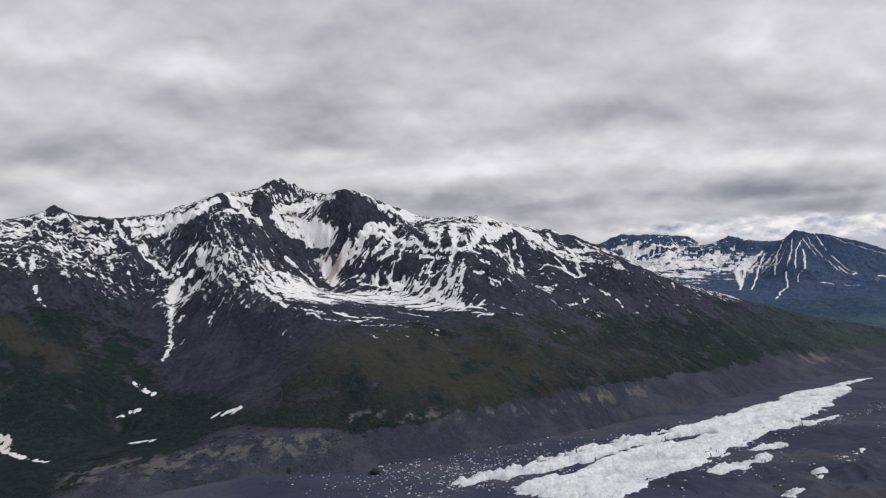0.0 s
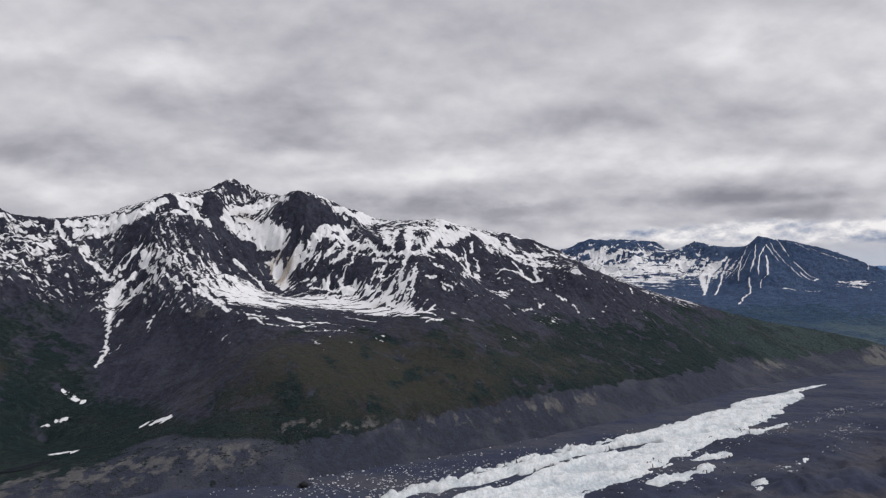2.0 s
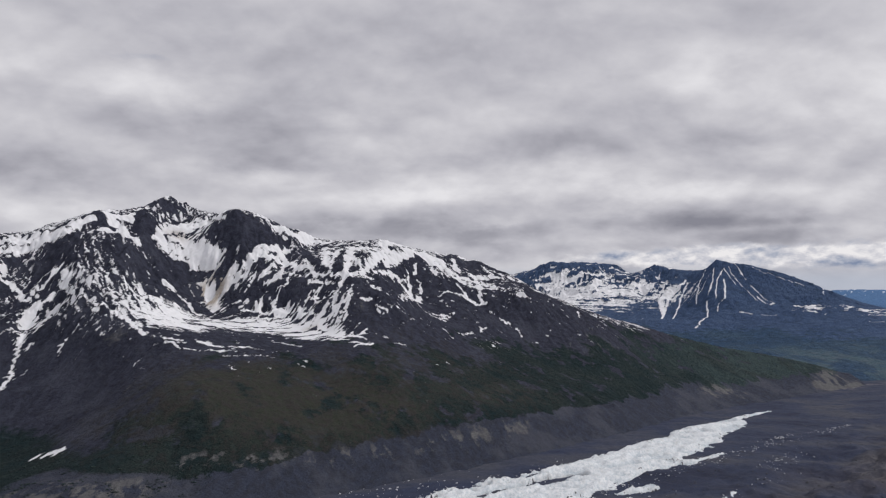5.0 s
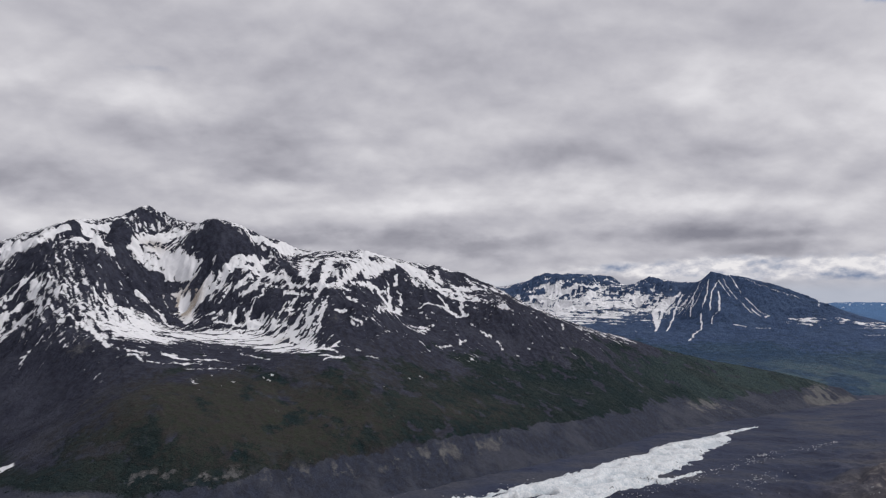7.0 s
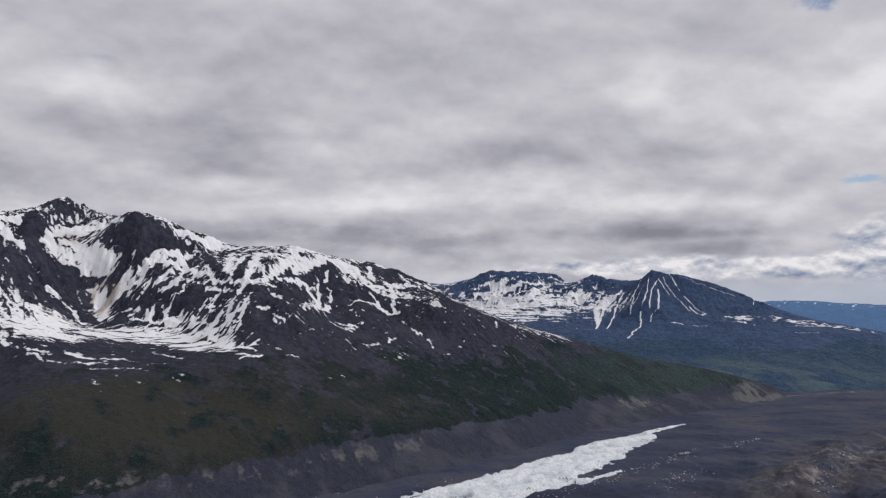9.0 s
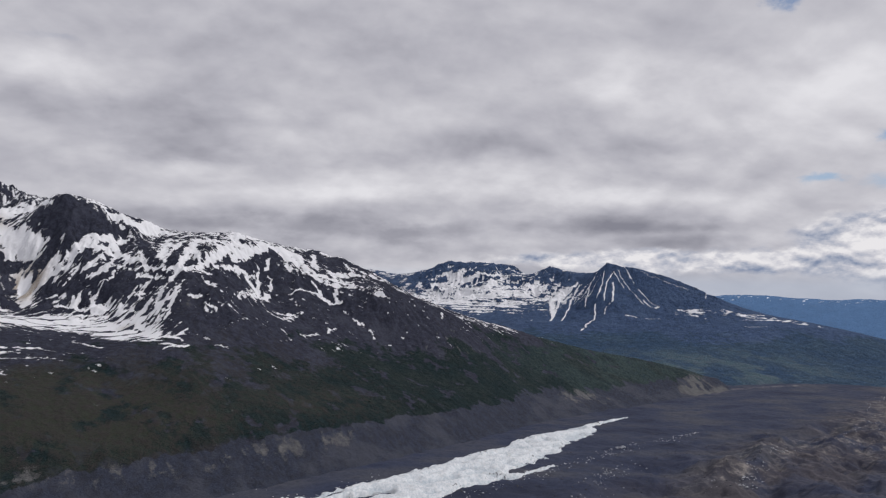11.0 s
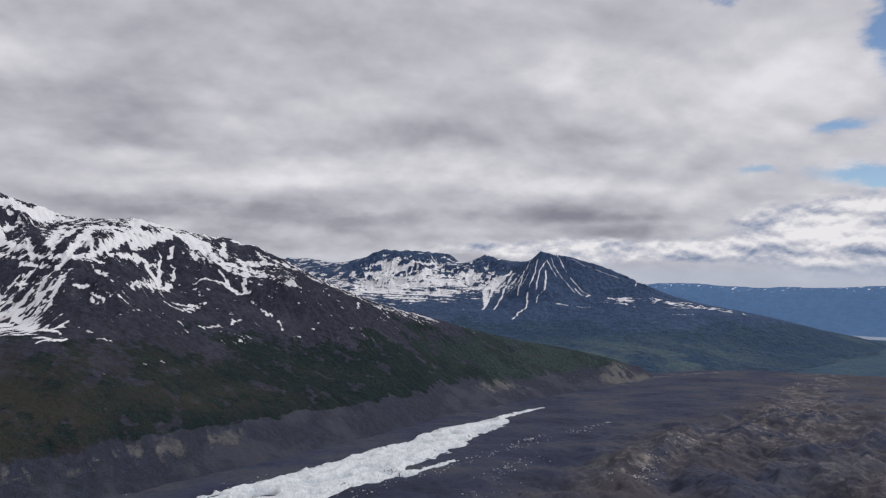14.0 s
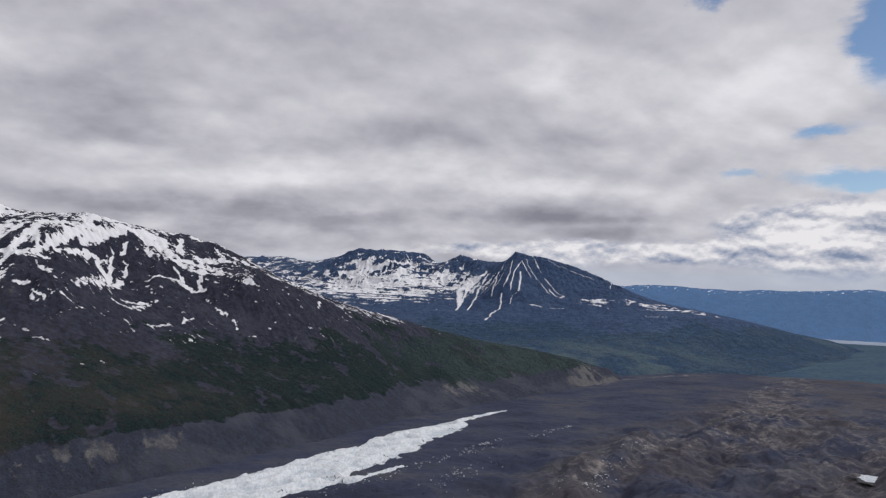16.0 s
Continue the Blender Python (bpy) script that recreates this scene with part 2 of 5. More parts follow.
    snow_c = mix(t, mth(t, "MULTIPLY", attr(t, "dirt"), ramp(t, n1, (0.3, 0.4), (0.6, 1.0))), snow_c, (0.33, 0.27, 0.2))
    lie = ramp(t, mth(t, "ADD", attr(t, "snow"), mth(t, "ADD", mth(t, "MULTIPLY", jitter, 0.85), mth(t, "MULTIPLY", wide, 0.3))), (0.45, 0.0), (0.55, 1.0))
    col = mix(t, lie, col, snow_c)
    relief = mth(t, "ADD", mth(t, "MULTIPLY", n2, 3.0), n1)
    relief = mth(t, "MULTIPLY", relief, mth(t, "SUBTRACT", 1.0, mth(t, "MULTIPLY", lie, 0.85)))
    surface(t, out, col, 0.92, relief, 0.8, 2.4 * grain, 0.1)
    return m


mat_slope = slope_material("mountain_side", (0.037, 0.041, 0.064), (0.074, 0.078, 0.108), (0.019, 0.036, 0.04), (0.036, 0.05, 0.048), 1.0)
# same slopes in bluer, paler colours: distance haze put into the base colour
mat_far = slope_material("far_hazed", (0.056, 0.096, 0.188), (0.086, 0.13, 0.232), (0.052, 0.1, 0.18), (0.074, 0.125, 0.185), 2.2, (0.088, 0.14, 0.148), (0.1, 0.134, 0.16))


def debris_material():
    m, t, out, pos = material("glacier_debris")
    n1 = noise_of(t, pos, 0.7, 6, 0.7)
    n2 = noise_of(t, mapped(t, pos, (1, 1.2, 1), (0, 0, 0), -37.7), 0.03, 7, 0.66, 0.15)
    n3 = noise_of(t, mapped(t, pos, (1, 1.9, 1), (40, 10, 0), -37.7), 0.0055, 5, 0.55, 0.3)
    col = mix(t, ramp(t, n1, (0.3, 0.0), (0.7, 1.0)), (0.027, 0.035, 0.064), (0.056, 0.068, 0.116))
    col = mix(t, ramp(t, n3, (0.46, 0.0), (0.6, 0.85)), col, (0.078, 0.082, 0.1))
    col = mix(t, ramp(t, n3, (0.34, 0.7), (0.46, 0.0)), col, (0.024, 0.028, 0.05))
    n4 = noise_of(t, pos, 0.14, 6, 0.7)
    col = mix(t, ramp(t, n4, (0.34, 0.5), (0.56, 0.0)), col, (0.026, 0.029, 0.046))
    rough_pale = mth(t, "MULTIPLY", ramp(t, n2, (0.47, 0.0), (0.62, 1.0)), ramp(t, n4, (0.45, 0.25), (0.62, 1.0)))
    earth = noise_of(t, mapped(t, pos, (1, 1.3, 1), (7, 3, 0), -37.7), 0.0065, 6, 0.6, 0.4)
    brown = mth(t, "MULTIPLY", attr(t, "brown"), ramp(t, earth, (0.42, 0.03), (0.6, 0.65)))
    col = mix(t, brown, col, mix(t, n4, (0.044, 0.038, 0.046), (0.1, 0.088, 0.088)))
    col = mix(t, mth(t, "MULTIPLY", attr(t, "pale"), rough_pale), col, (0.29, 0.265, 0.245))
    col = mix(t, ramp(t, mth(t, "ADD", attr(t, "green"), mth(t, "MULTIPLY", n2, 0.5)), (0.55, 0.0), (0.8, 0.85)), col, (0.024, 0.03, 0.02))
    surface(t, out, col, 0.9, mth(t, "ADD", mth(t, "MULTIPLY", n2, 1.8), n4), 0.6, 1.8, 0.15)
    return m


def ice_material():
    m, t, out, pos = material("glacier_ice")
    n1 = noise_of(t, mapped(t, pos, (1.0, 0.45, 1), (0, 0, 0), 20), 0.35, 6, 0.65, 0.5)
    n2 = noise_of(t, pos, 0.05, 5, 0.6)
    col = mix(t, ramp(t, n1, (0.3, 0.0), (0.6, 1.0)), (0.5, 0.56, 0.6), (0.8, 0.82, 0.83))
    col = mix(t, mth(t, "MULTIPLY", ramp(t, n2, (0.55, 0.0), (0.72, 0.55)), 1.0), col, (0.4, 0.4, 0.38))
    # painted shading: grey-blue laid into the low parts of the ice
    col = mix(t, mth(t, "MULTIPLY", attr(t, "dip_shade"), ramp(t, n1, (0.3, 1.0), (0.65, 0.35))), col, (0.4, 0.47, 0.52))
    dirt = mth(t, "ADD", attr(t, "edge"), mth(t, "MULTIPLY", mth(t, "SUBTRACT", n1, 0.5), 0.9))
    col = mix(t, ramp(t, dirt, (0.4, 0.0), (0.62, 1.0)), col, (0.035, 0.036, 0.042))
    surface(t, out, col, 0.55, mth(t, "ADD", n1, mth(t, "MULTIPLY", n2, 4.0)), 0.3, 1.2, 0.3)
    return m


def valley_material():
    m, t, out, pos = material("valley_hazed")
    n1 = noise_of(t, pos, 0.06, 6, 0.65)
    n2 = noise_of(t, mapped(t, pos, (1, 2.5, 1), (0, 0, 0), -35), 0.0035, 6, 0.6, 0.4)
    # green ground tinted blue, the haze of distance mixed into its colour
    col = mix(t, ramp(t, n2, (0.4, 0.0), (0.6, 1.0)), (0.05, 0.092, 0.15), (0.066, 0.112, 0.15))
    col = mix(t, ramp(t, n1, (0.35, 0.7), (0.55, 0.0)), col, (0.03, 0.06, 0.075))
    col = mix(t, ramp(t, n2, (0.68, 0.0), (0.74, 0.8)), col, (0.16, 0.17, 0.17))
    surface(t, out, col, 0.95, n1, 0.5, 4.0, 0.1)
    return m


def plain_material(name, colour, rough, spec=0.3, scale=0.05):
    m, t, out, pos = material(name)
    n = noise_of(t, pos, scale, 5, 0.6)
    col = mix(t, ramp(t, n, (0.35, 0.0), (0.65, 1.0)), tuple(0.75 * c for c in colour), colour)
    surface(t, out, col, rough, n, 0.3, 0.5, spec)
    return m


mat_debris, mat_ice, mat_valley = debris_material(), ice_material(), valley_material()
# blue base and an even emission stand in for haze over the upland
mat_upland = slope_material("haze_blue_upland", (0.035, 0.07, 0.13), (0.04, 0.075, 0.14), (0.03, 0.05, 0.09), (0.03, 0.05, 0.09), 6.0)
haze_glow = next(n for n in mat_upland.node_tree.nodes if n.type == "BSDF_PRINCIPLED")
haze_glow.inputs["Emission Color"].default_value, haze_glow.inputs["Emission Strength"].default_value = (0.22, 0.41, 0.76, 1), 0.27
# pale base colour stands in for the sky reflected on the lake
mat_lake = plain_material("lake_sky_sheen", (0.62, 0.66, 0.7), 0.2, 0.5, 0.004)


# ---- terrain tools ----
def lattice(ix, iy, seed):
    h = (ix.astype(np.int64) * 374761393 + iy.astype(np.int64) * 668265263 + seed * 982451653) & 0x7FFFFFFF
    h = ((h ^ (h >> 13)) * 1274126177) & 0x7FFFFFFF
    return ((h ^ (h >> 16)) & 0xFFFF) / 65536.0 * 2 * math.pi


def perlin(x, y, seed=0):
    x0, y0 = np.floor(x), np.floor(y)
    fx, fy = x - x0, y - y0
    ux, uy = fx ** 3 * (fx * (fx * 6 - 15) + 10), fy ** 3 * (fy * (fy * 6 - 15) + 10)

    def corner(dx, dy):
        a = lattice(x0 + dx, y0 + dy, seed)
        return np.cos(a) * (fx - dx) + np.sin(a) * (fy - dy)
    top = corner(0, 0) * (1 - ux) + corner(1, 0) * ux
    low_row = corner(0, 1) * (1 - ux) + corner(1, 1) * ux
    return 1.5 * (top * (1 - uy) + low_row * uy)


def fbm(x, y, size, octaves=4, seed=0, gain=0.5):
    total, amp = 0.0, 1.0
    for k in range(octaves):
        total = total + amp * perlin(x / size, y / size, seed + 17 * k)
        size, amp = size / 2.03, amp * gain
    return total


def ridged(x, y, size, octaves=4, seed=0, gain=0.5):
    total, amp = 0.0, 1.0
    for k in range(octaves):
        total = total + amp * (1 - 2 * np.abs(perlin(x / size, y / size, seed + 31 * k)))
        size, amp = size / 2.07, amp * gain
    return total


def smooth(a, b, v):
    k = np.clip((v - a) / (b - a), 0, 1)
    return k * k * (3 - 2 * k)


def blob(x, y, cx, cy, rx, ry, turn=0.0):
    c, s = math.cos(radians(turn)), math.sin(radians(turn))
    dx, dy = x - cx, y - cy
    return np.exp(-(((dx * c + dy * s) / rx) ** 2 + ((dy * c - dx * s) / ry) ** 2))


def along(x, y, line, width):
    """1 on a polyline, falling off over width."""
    best = np.full(x.shape, 1e9)
    for (ax, ay), (bx, by) in zip(line, line[1:]):
        ll = (bx - ax) ** 2 + (by - ay) ** 2 + 1e-6
        k = np.clip(((x - ax) * (bx - ax) + (y - ay) * (by - ay)) / ll, 0, 1)
        best = np.minimum(best, (x - ax - k * (bx - ax)) ** 2 + (y - ay - k * (by - ay)) ** 2)
    return np.exp(-best / width ** 2)


def stroke(field, x, y, line, width):
    """Lays a polyline's along() onto field, near the line alone."""
    (x0, x1), (y0, y1) = ((min(c) - 3 * width - 12, max(c) + 3 * width + 12) for c in zip(*line))
    j0, j1 = np.searchsorted(x[x.shape[0] // 2], (x0 - 8, x1 + 8))
    i0, i1 = np.searchsorted(y[:, y.shape[1] // 2], (y0 - 8, y1 + 8))
    part = (slice(max(i0 - 4, 0), i1 + 4), slice(max(j0 - 4, 0), j1 + 4))
    field[part] = np.maximum(field[part], along(x[part], y[part], line, width))


def landform(lines, X, Y, step=45.0, stiff=4.0):
    """The height of a surface stretched over ridges, spurs, gullies and feet."""
    pts = []
    for line in lines:
        for a, b in zip(line, line[1:]):
            n = max(1, int(math.dist(a[:2], b[:2]) // step))
            pts += [[a[i] + (b[i] - a[i]) * k / n for i in range(3)] for k in range(n)]
        pts.append(list(line[-1]))
    p = np.array(pts)
    n = len(p)
    d = np.hypot(p[:, None, 0] - p[None, :, 0], p[:, None, 1] - p[None, :, 1])
    a = np.zeros((n + 3, n + 3))
    a[:n, :n] = d - stiff * np.eye(n)
    a[:n, n:] = np.c_[np.ones(n), p[:, :2] / 1000]
    a[n:, :n] = a[:n, n:].T
    w = np.linalg.solve(a, np.r_[p[:, 2], 0, 0, 0])
    xf, yf = X.ravel(), Y.ravel()
    z = w[n] + w[n + 1] * xf / 1000 + w[n + 2] * yf / 1000
    for k in range(n):
        z += w[k] * np.hypot(xf - p[k, 0], yf - p[k, 1])
    return z.reshape(X.shape)


def sample(f, gi, gj):
    """Bilinear lookup in a grid."""
    h, w = f.shape
    gi, gj = np.clip(gi, 0, h - 1.001), np.clip(gj, 0, w - 1.001)
    i, j = gi.astype(int), gj.astype(int)
    a, b = gi - i, gj - j
    return (f[i, j] * (1 - a) + f[i + 1, j] * a) * (1 - b) + (f[i, j + 1] * (1 - a) + f[i + 1, j + 1] * a) * b


def fall_streaks(Z, pattern, dy, dx, length, step=1.5):
    """The pattern drawn out down the fall line, both ways."""
    gy, gx = np.gradient(Z, dy, dx)
    size = np.hypot(gx, gy) + 1e-4
    fy, fx = gy / size / dy, gx / size / dx
    ii, jj = np.meshgrid(np.arange(Z.shape[0], dtype=float), np.arange(Z.shape[1], dtype=float), indexing="ij")
    total, n = pattern.copy(), 1
    for sign in (1, -1):
        pi, pj = ii.copy(), jj.copy()
        for _ in range(length):
            vi, vj = sample(fy, pi, pj), sample(fx, pi, pj)
            pi += sign * step * dy * vi
            pj += sign * step * dx * vj
            total += sample(pattern, pi, pj)
            n += 1
    return total / n


def spread(f, n):
    """Box blur over n cells each way, twice."""
    for _ in range(2):
        for axis in (0, 1):
            pad = [(n + 1, n) if k == axis else (0, 0) for k in (0, 1)]
            c = np.cumsum(np.pad(f, pad, mode="edge"), axis=axis)
            hi, lo = np.take(c, range(2 * n + 1, c.shape[axis]), axis), np.take(c, range(0, c.shape[axis] - 2 * n - 1), axis)
            f = (hi - lo) / (2 * n + 1)
    return f


def sheet(name, X, Y, Z, layers, mat, parent=None, faces=None, normals=None):
    """A mesh of the grid's quads (those chosen in faces), with cover layers as point attributes."""
    h, w = Z.shape
    idx = np.arange(h * w).reshape(h, w)
    quads = np.stack([idx[:-1, :-1], idx[:-1, 1:], idx[1:, 1:], idx[1:, :-1]], -1)
    quads = quads.reshape(-1, 4) if faces is None else quads[faces]
    used, flat = np.unique(quads, return_inverse=True)
    flat = flat.reshape(-1)
    mesh = bpy.data.meshes.new(name)
    mesh.vertices.add(len(used))
    mesh.vertices.foreach_set("co", np.stack([X.ravel()[used], Y.ravel()[used], Z.ravel()[used]], -1).astype(np.float32).ravel())
    mesh.loops.add(len(flat))
    mesh.loops.foreach_set("vertex_index", flat.astype(np.int32))
    mesh.polygons.add(len(quads))
    mesh.polygons.foreach_set("loop_start", np.arange(0, len(flat), 4, dtype=np.int32))
    mesh.polygons.foreach_set("use_smooth", np.ones(len(quads), dtype=bool))
    mesh.update(calc_edges=True)
    for key, v in layers.items():
        mesh.attributes.new(key, "FLOAT", "POINT").data.foreach_set("value", v.ravel()[used].astype(np.float32))
    if normals is not None:
        mesh.normals_split_custom_set_from_vertices(normals.reshape(-1, 3)[used])
    mesh.materials.append(mat)
    ob = new(name, mesh)
    ob.parent = parent
    return ob


def grid_normals(Z, dy, dx):
    gy, gx = np.gradient(Z, dy, dx)
    n = np.stack([-gx, -gy, np.ones_like(Z)], -1)
    return n / np.linalg.norm(n, axis=-1, keepdims=True)


def cells(v):
    return (v[:-1, :-1] + v[1:, :-1] + v[:-1, 1:] + v[1:, 1:]) / 4


def pieces(mask, least=14):
    """The connected patches of a mask of cells."""
    left, found = set(zip(*(k.tolist() for k in np.nonzero(mask)))), []
    while left:
        todo, one = [left.pop()], []
        while todo:
            i, j = todo.pop()
            one.append((i, j))
            for near in ((i + 1, j), (i - 1, j), (i, j + 1), (i, j - 1)):
                if near in left:
                    left.discard(near)
                    todo.append(near)
        if len(one) >= least:
            patch = np.zeros(mask.shape, dtype=bool)
            patch[tuple(np.array(one).T)] = True
            found.append(patch)
    return found


def uv(x, y):
    """Along and across the glacier."""
    return 0.79 * x + 0.61 * y, -0.61 * x + 0.79 * y


def xy(u, v):
    return (0.79 * u - 0.61 * v) / 0.9962, (0.61 * u + 0.79 * v) / 0.9962


# ---- the valley floor ----
ring = np.r_[np.linspace(0, 1500, 40)[1:], np.geomspace(1520, 5050, 110)]
turn = np.radians(np.linspace(-180, 180, 361))
A, R = np.meshgrid(turn, ring)
X, Y = 250 + R * np.sin(A), 120 + R * np.cos(A)
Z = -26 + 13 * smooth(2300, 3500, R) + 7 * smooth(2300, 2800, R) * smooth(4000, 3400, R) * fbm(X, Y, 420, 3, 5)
tagged(sheet("ground", X, Y, Z, {}, mat_valley), "flat green valley floor, tinted blue for haze, running out to the horizon", "ground", kind="structure")

# ---- the glacier's stony surface ----
us = np.r_[np.arange(-600, 280, 14), np.arange(280, 1700, 3.6), np.arange(1700, 3300, 6.5)]
vs = np.r_[np.arange(-1500, -200, 16), np.arange(-200, 120, 5.5), np.arange(120, 800, 3.4)]
U, V = np.meshgrid(us, vs)
X, Y = xy(U, V)
low_end = smooth(2820, 3040, U + 0.35 * V + 60 * fbm(X, Y, 220, 3, 3))
pit = blob(X, Y, -87, 843, 11, 8)
hummock = (0.55 * ridged(U * 0.7 + 45 * fbm(U, V, 150, 3, 13), V + 45 * fbm(U, V, 150, 3, 15), 190, 4, 11, 0.45) + 0.75 * fbm(U * 0.8, V, 75, 5, 12, 0.55) + 0.35) * smooth(640, 300, V)
Z = 9 - 21 * smooth(900, 2100, U) + (2.4 + 14.0 * smooth(560, 250, V) * smooth(2500, 1600, U)) * (hummock - 0.6) + 1.2 * fbm(X, Y, 26, 4, 7, 0.6) - 16 * low_end
Z += 17 * smooth(460, 240, V) * smooth(2600, 1700, U) * fbm(U * 0.55, V, 140, 4, 23, 0.5) - 8 * pit
pale = np.clip(1.3 * blob(U, V, 1304, 293, 40, 14) + 1.2 * blob(U, V, 1495, 340, 60, 14) + 1.0 * blob(U, V, 1420, 310, 240, 45) + 1.2 * blob(U, V, 1900, 240, 320, 80) + 0.7 * blob(U, V, 1700, 20, 500, 130)
               + 0.8 * blob(U, V, 2500, 300, 420, 60) , 0, 1)
pale = np.clip(pale + 1.1 * along(X, Y, [(1330, 1900), (1409, 1962), (1600, 2020), (1745, 2050)], 13), 0, 1)
moss = np.clip(0.6 * blob(U, V, 200, 830, 120, 50), 0, 1)
glacier = new("glacier")
tagged(glacier, "debris-covered valley glacier, dark gravel in hummocks over the ice", "glacier", kind="structure")
seat = (U > 320) & (U < 2100) & (V < 700) & (V > -150) & (hummock > 0.2)
STONE_SITES = np.stack([X[seat], Y[seat], Z[seat] + 0.1], -1)
DEBRIS = (us, vs, Z)
sheet("debris_cover", X, Y, Z, {"pale": pale, "green": moss, "brown": smooth(470, 250, V + 50 * fbm(U, V, 200, 3, 27)) * smooth(300, 800, U)}, mat_debris, glacier)

# ---- the bare ice ridge ----
us, vs = np.arange(240, 1790, 2.1), np.arange(330, 745, 2.0)
U, V = np.meshgrid(us, vs)
X, Y = xy(U, V)
ragged = 12 * fbm(U * 0.7, V, 55, 3, 41, 0.6) + 9 * fbm(U * 0.3 + 0.2 * V, V * 1.1, 10, 3, 43, 0.7)
lower = np.interp(U, (300, 612, 668, 760, 873, 1037, 1105, 1175, 1241, 1345, 1447, 1482, 1505, 1570, 1668, 1760), (430, 460, 471, 481, 499, 508, 526, 531, 548, 578, 597, 613, 636, 641, 647, 655))
upper = np.interp(U, (440, 516, 606, 674, 753, 862, 970, 1118, 1273, 1407, 1560, 1620, 1700, 1765), (612, 628, 624, 628, 632, 616, 619, 630, 650, 658, 666, 667, 661, 653))
thin = np.minimum(V - lower, upper - V)
inside = thin * 1.2 + ragged * (0.35 + 0.65 * smooth(1500, 1250, U)) * (0.15 + 0.85 * smooth(1620, 1480, U)) - 1
inside = np.minimum(inside, (U - 470 - 0.6 * (590 - V)) * 0.4 + ragged)
inside = np.minimum(inside, (upper - V) * 2 + 5)
strand = smooth(556, 584, V) * smooth(1000, 850, U)
inside -= 95 * along(U, V, [(470, 590), (540, 582), (610, 570), (690, 574), (760, 578), (830, 571), (895, 562)], 11) + 10 * along(U, V, [(885, 556), (980, 545)], 5)
inside += strand * (26 * fbm(U * 0.28 + 0.25 * V, V * 1.2, 10, 3, 45, 0.65) - 6)
sliver = np.full_like(U, -20.0)
for run, wide in (([(740, 458), (792, 457), (850, 457)], 10), ([(717, 358), (780, 371), (830, 380)], 13), ([(830, 380), (885, 387), (940, 391), (1004, 391)], 9), ([(860, 482), (925, 473)], 8), ([(1060, 508), (1176, 504)], 7)):
    near = along(U, V, run, wide)
    sliver = np.maximum(sliver, 13 * near - 5 + 0.75 * ragged * smooth(0.02, 0.3, near) - 6 * smooth(0.15, 0.0, near))
body = np.maximum(inside, sliver * 1.5)
lumps = 1 - np.abs(fbm(U * 0.6 + 0.5 * V, V, 52, 4, 51, 0.5))
seracs = np.abs(fbm(U * 1.2 + V * 0.5, V * 0.6 - U * 0.2, 15, 3, 57, 0.6))
Z = 9 - 21 * smooth(900, 2100, U) - 5.5 + np.clip(body, -9, 10) * 0.5 + smooth(2, 30, body) * (0.3 + 6.5 * smooth(0.45, 1.0, lumps) + 1.1 * seracs) + smooth(0, 6, body) * smooth(24, 8, body) * 1.3 * seracs
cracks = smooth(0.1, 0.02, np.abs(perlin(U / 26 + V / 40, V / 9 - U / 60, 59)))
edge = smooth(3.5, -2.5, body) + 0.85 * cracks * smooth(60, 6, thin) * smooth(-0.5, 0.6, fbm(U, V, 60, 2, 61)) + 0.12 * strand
# shade of the hollows, painted where lumps and seracs lie low
dip_shade = 0.75 * smooth(0.82, 0.5, lumps) + 0.5 * smooth(0.12, 0.02, seracs)
keep = cells(body) > -7
ci, cs, cu, cv = cells(inside), cells(sliver * 1.5), cells(U), cells(V)
main = keep & (ci > -7) & (cv > cells(lower) - 30)
upper_part = main & (cv > 574) & (cu < 1000)
rest = keep & ~main
ice_ridge = new("ice_ridge")
tagged(ice_ridge, "long white ridge of bare broken glacier ice among gravel", "glacier ice")
sheet("ice_body", X, Y, Z, {"edge": edge, "dip_shade": dip_shade}, mat_ice, ice_ridge, main & ~upper_part)
sheet("ice_strand", X, Y, Z, {"edge": edge, "dip_shade": dip_shade}, mat_ice, ice_ridge, upper_part)
near_a, near_b, near_c = rest & (cs > -7) & (cv > 420) & (cv < 490), rest & (cs > -7) & (cv <= 420), rest & (cs > -7) & (cv >= 490)
for part_faces, words in ((near_a, "short row of dirty white ice blocks in dark gravel"), (near_b, "white ice sliver standing out of brown gravel"), (near_c, "thin broken white ice strip beside the main ice ridge")):
    for piece in pieces(part_faces):
        tagged(sheet("ice_block", X, Y, Z, {"edge": edge, "dip_shade": dip_shade}, mat_ice, None, piece), words, "glacier ice", "ice blocks beside the ridge")

# ---- the great mountain ----
CREST = [(-1045, 1450, 345), (-931, 1490, 355), (-823, 1500, 377), (-774, 1520, 364), (-726, 1560, 360), (-668, 1570, 365), (-613, 1590, 375),
         (-562, 1610, 402), (-517, 1634, 420), (-512, 1700, 430), (-475, 1740, 439), (-453, 1790, 459), (-422, 1811, 476), (-381, 1820, 461), (-319, 1800, 436)]
DOME = [(-319, 1800, 436), (-278, 1720, 425), (-237, 1702, 434), (-183, 1735, 416), (-132, 1790, 402), (-91, 1824, 396), (-41, 1850, 374)]
SHOULDER = [(-41, 1850, 376), (24, 1775, 368), (102, 1760, 371), (168, 1785, 350), (217, 1840, 347), (279, 1862, 343), (334, 1845, 325), (397, 1800, 292),
            (465, 1790, 254), (579, 1800, 204), (709, 1867, 169), (749, 1883, 164), (862, 1930, 131), (1015, 1980, 95), (1161, 2020, 70), (1299, 2020, 40), (1412, 2000, 8)]
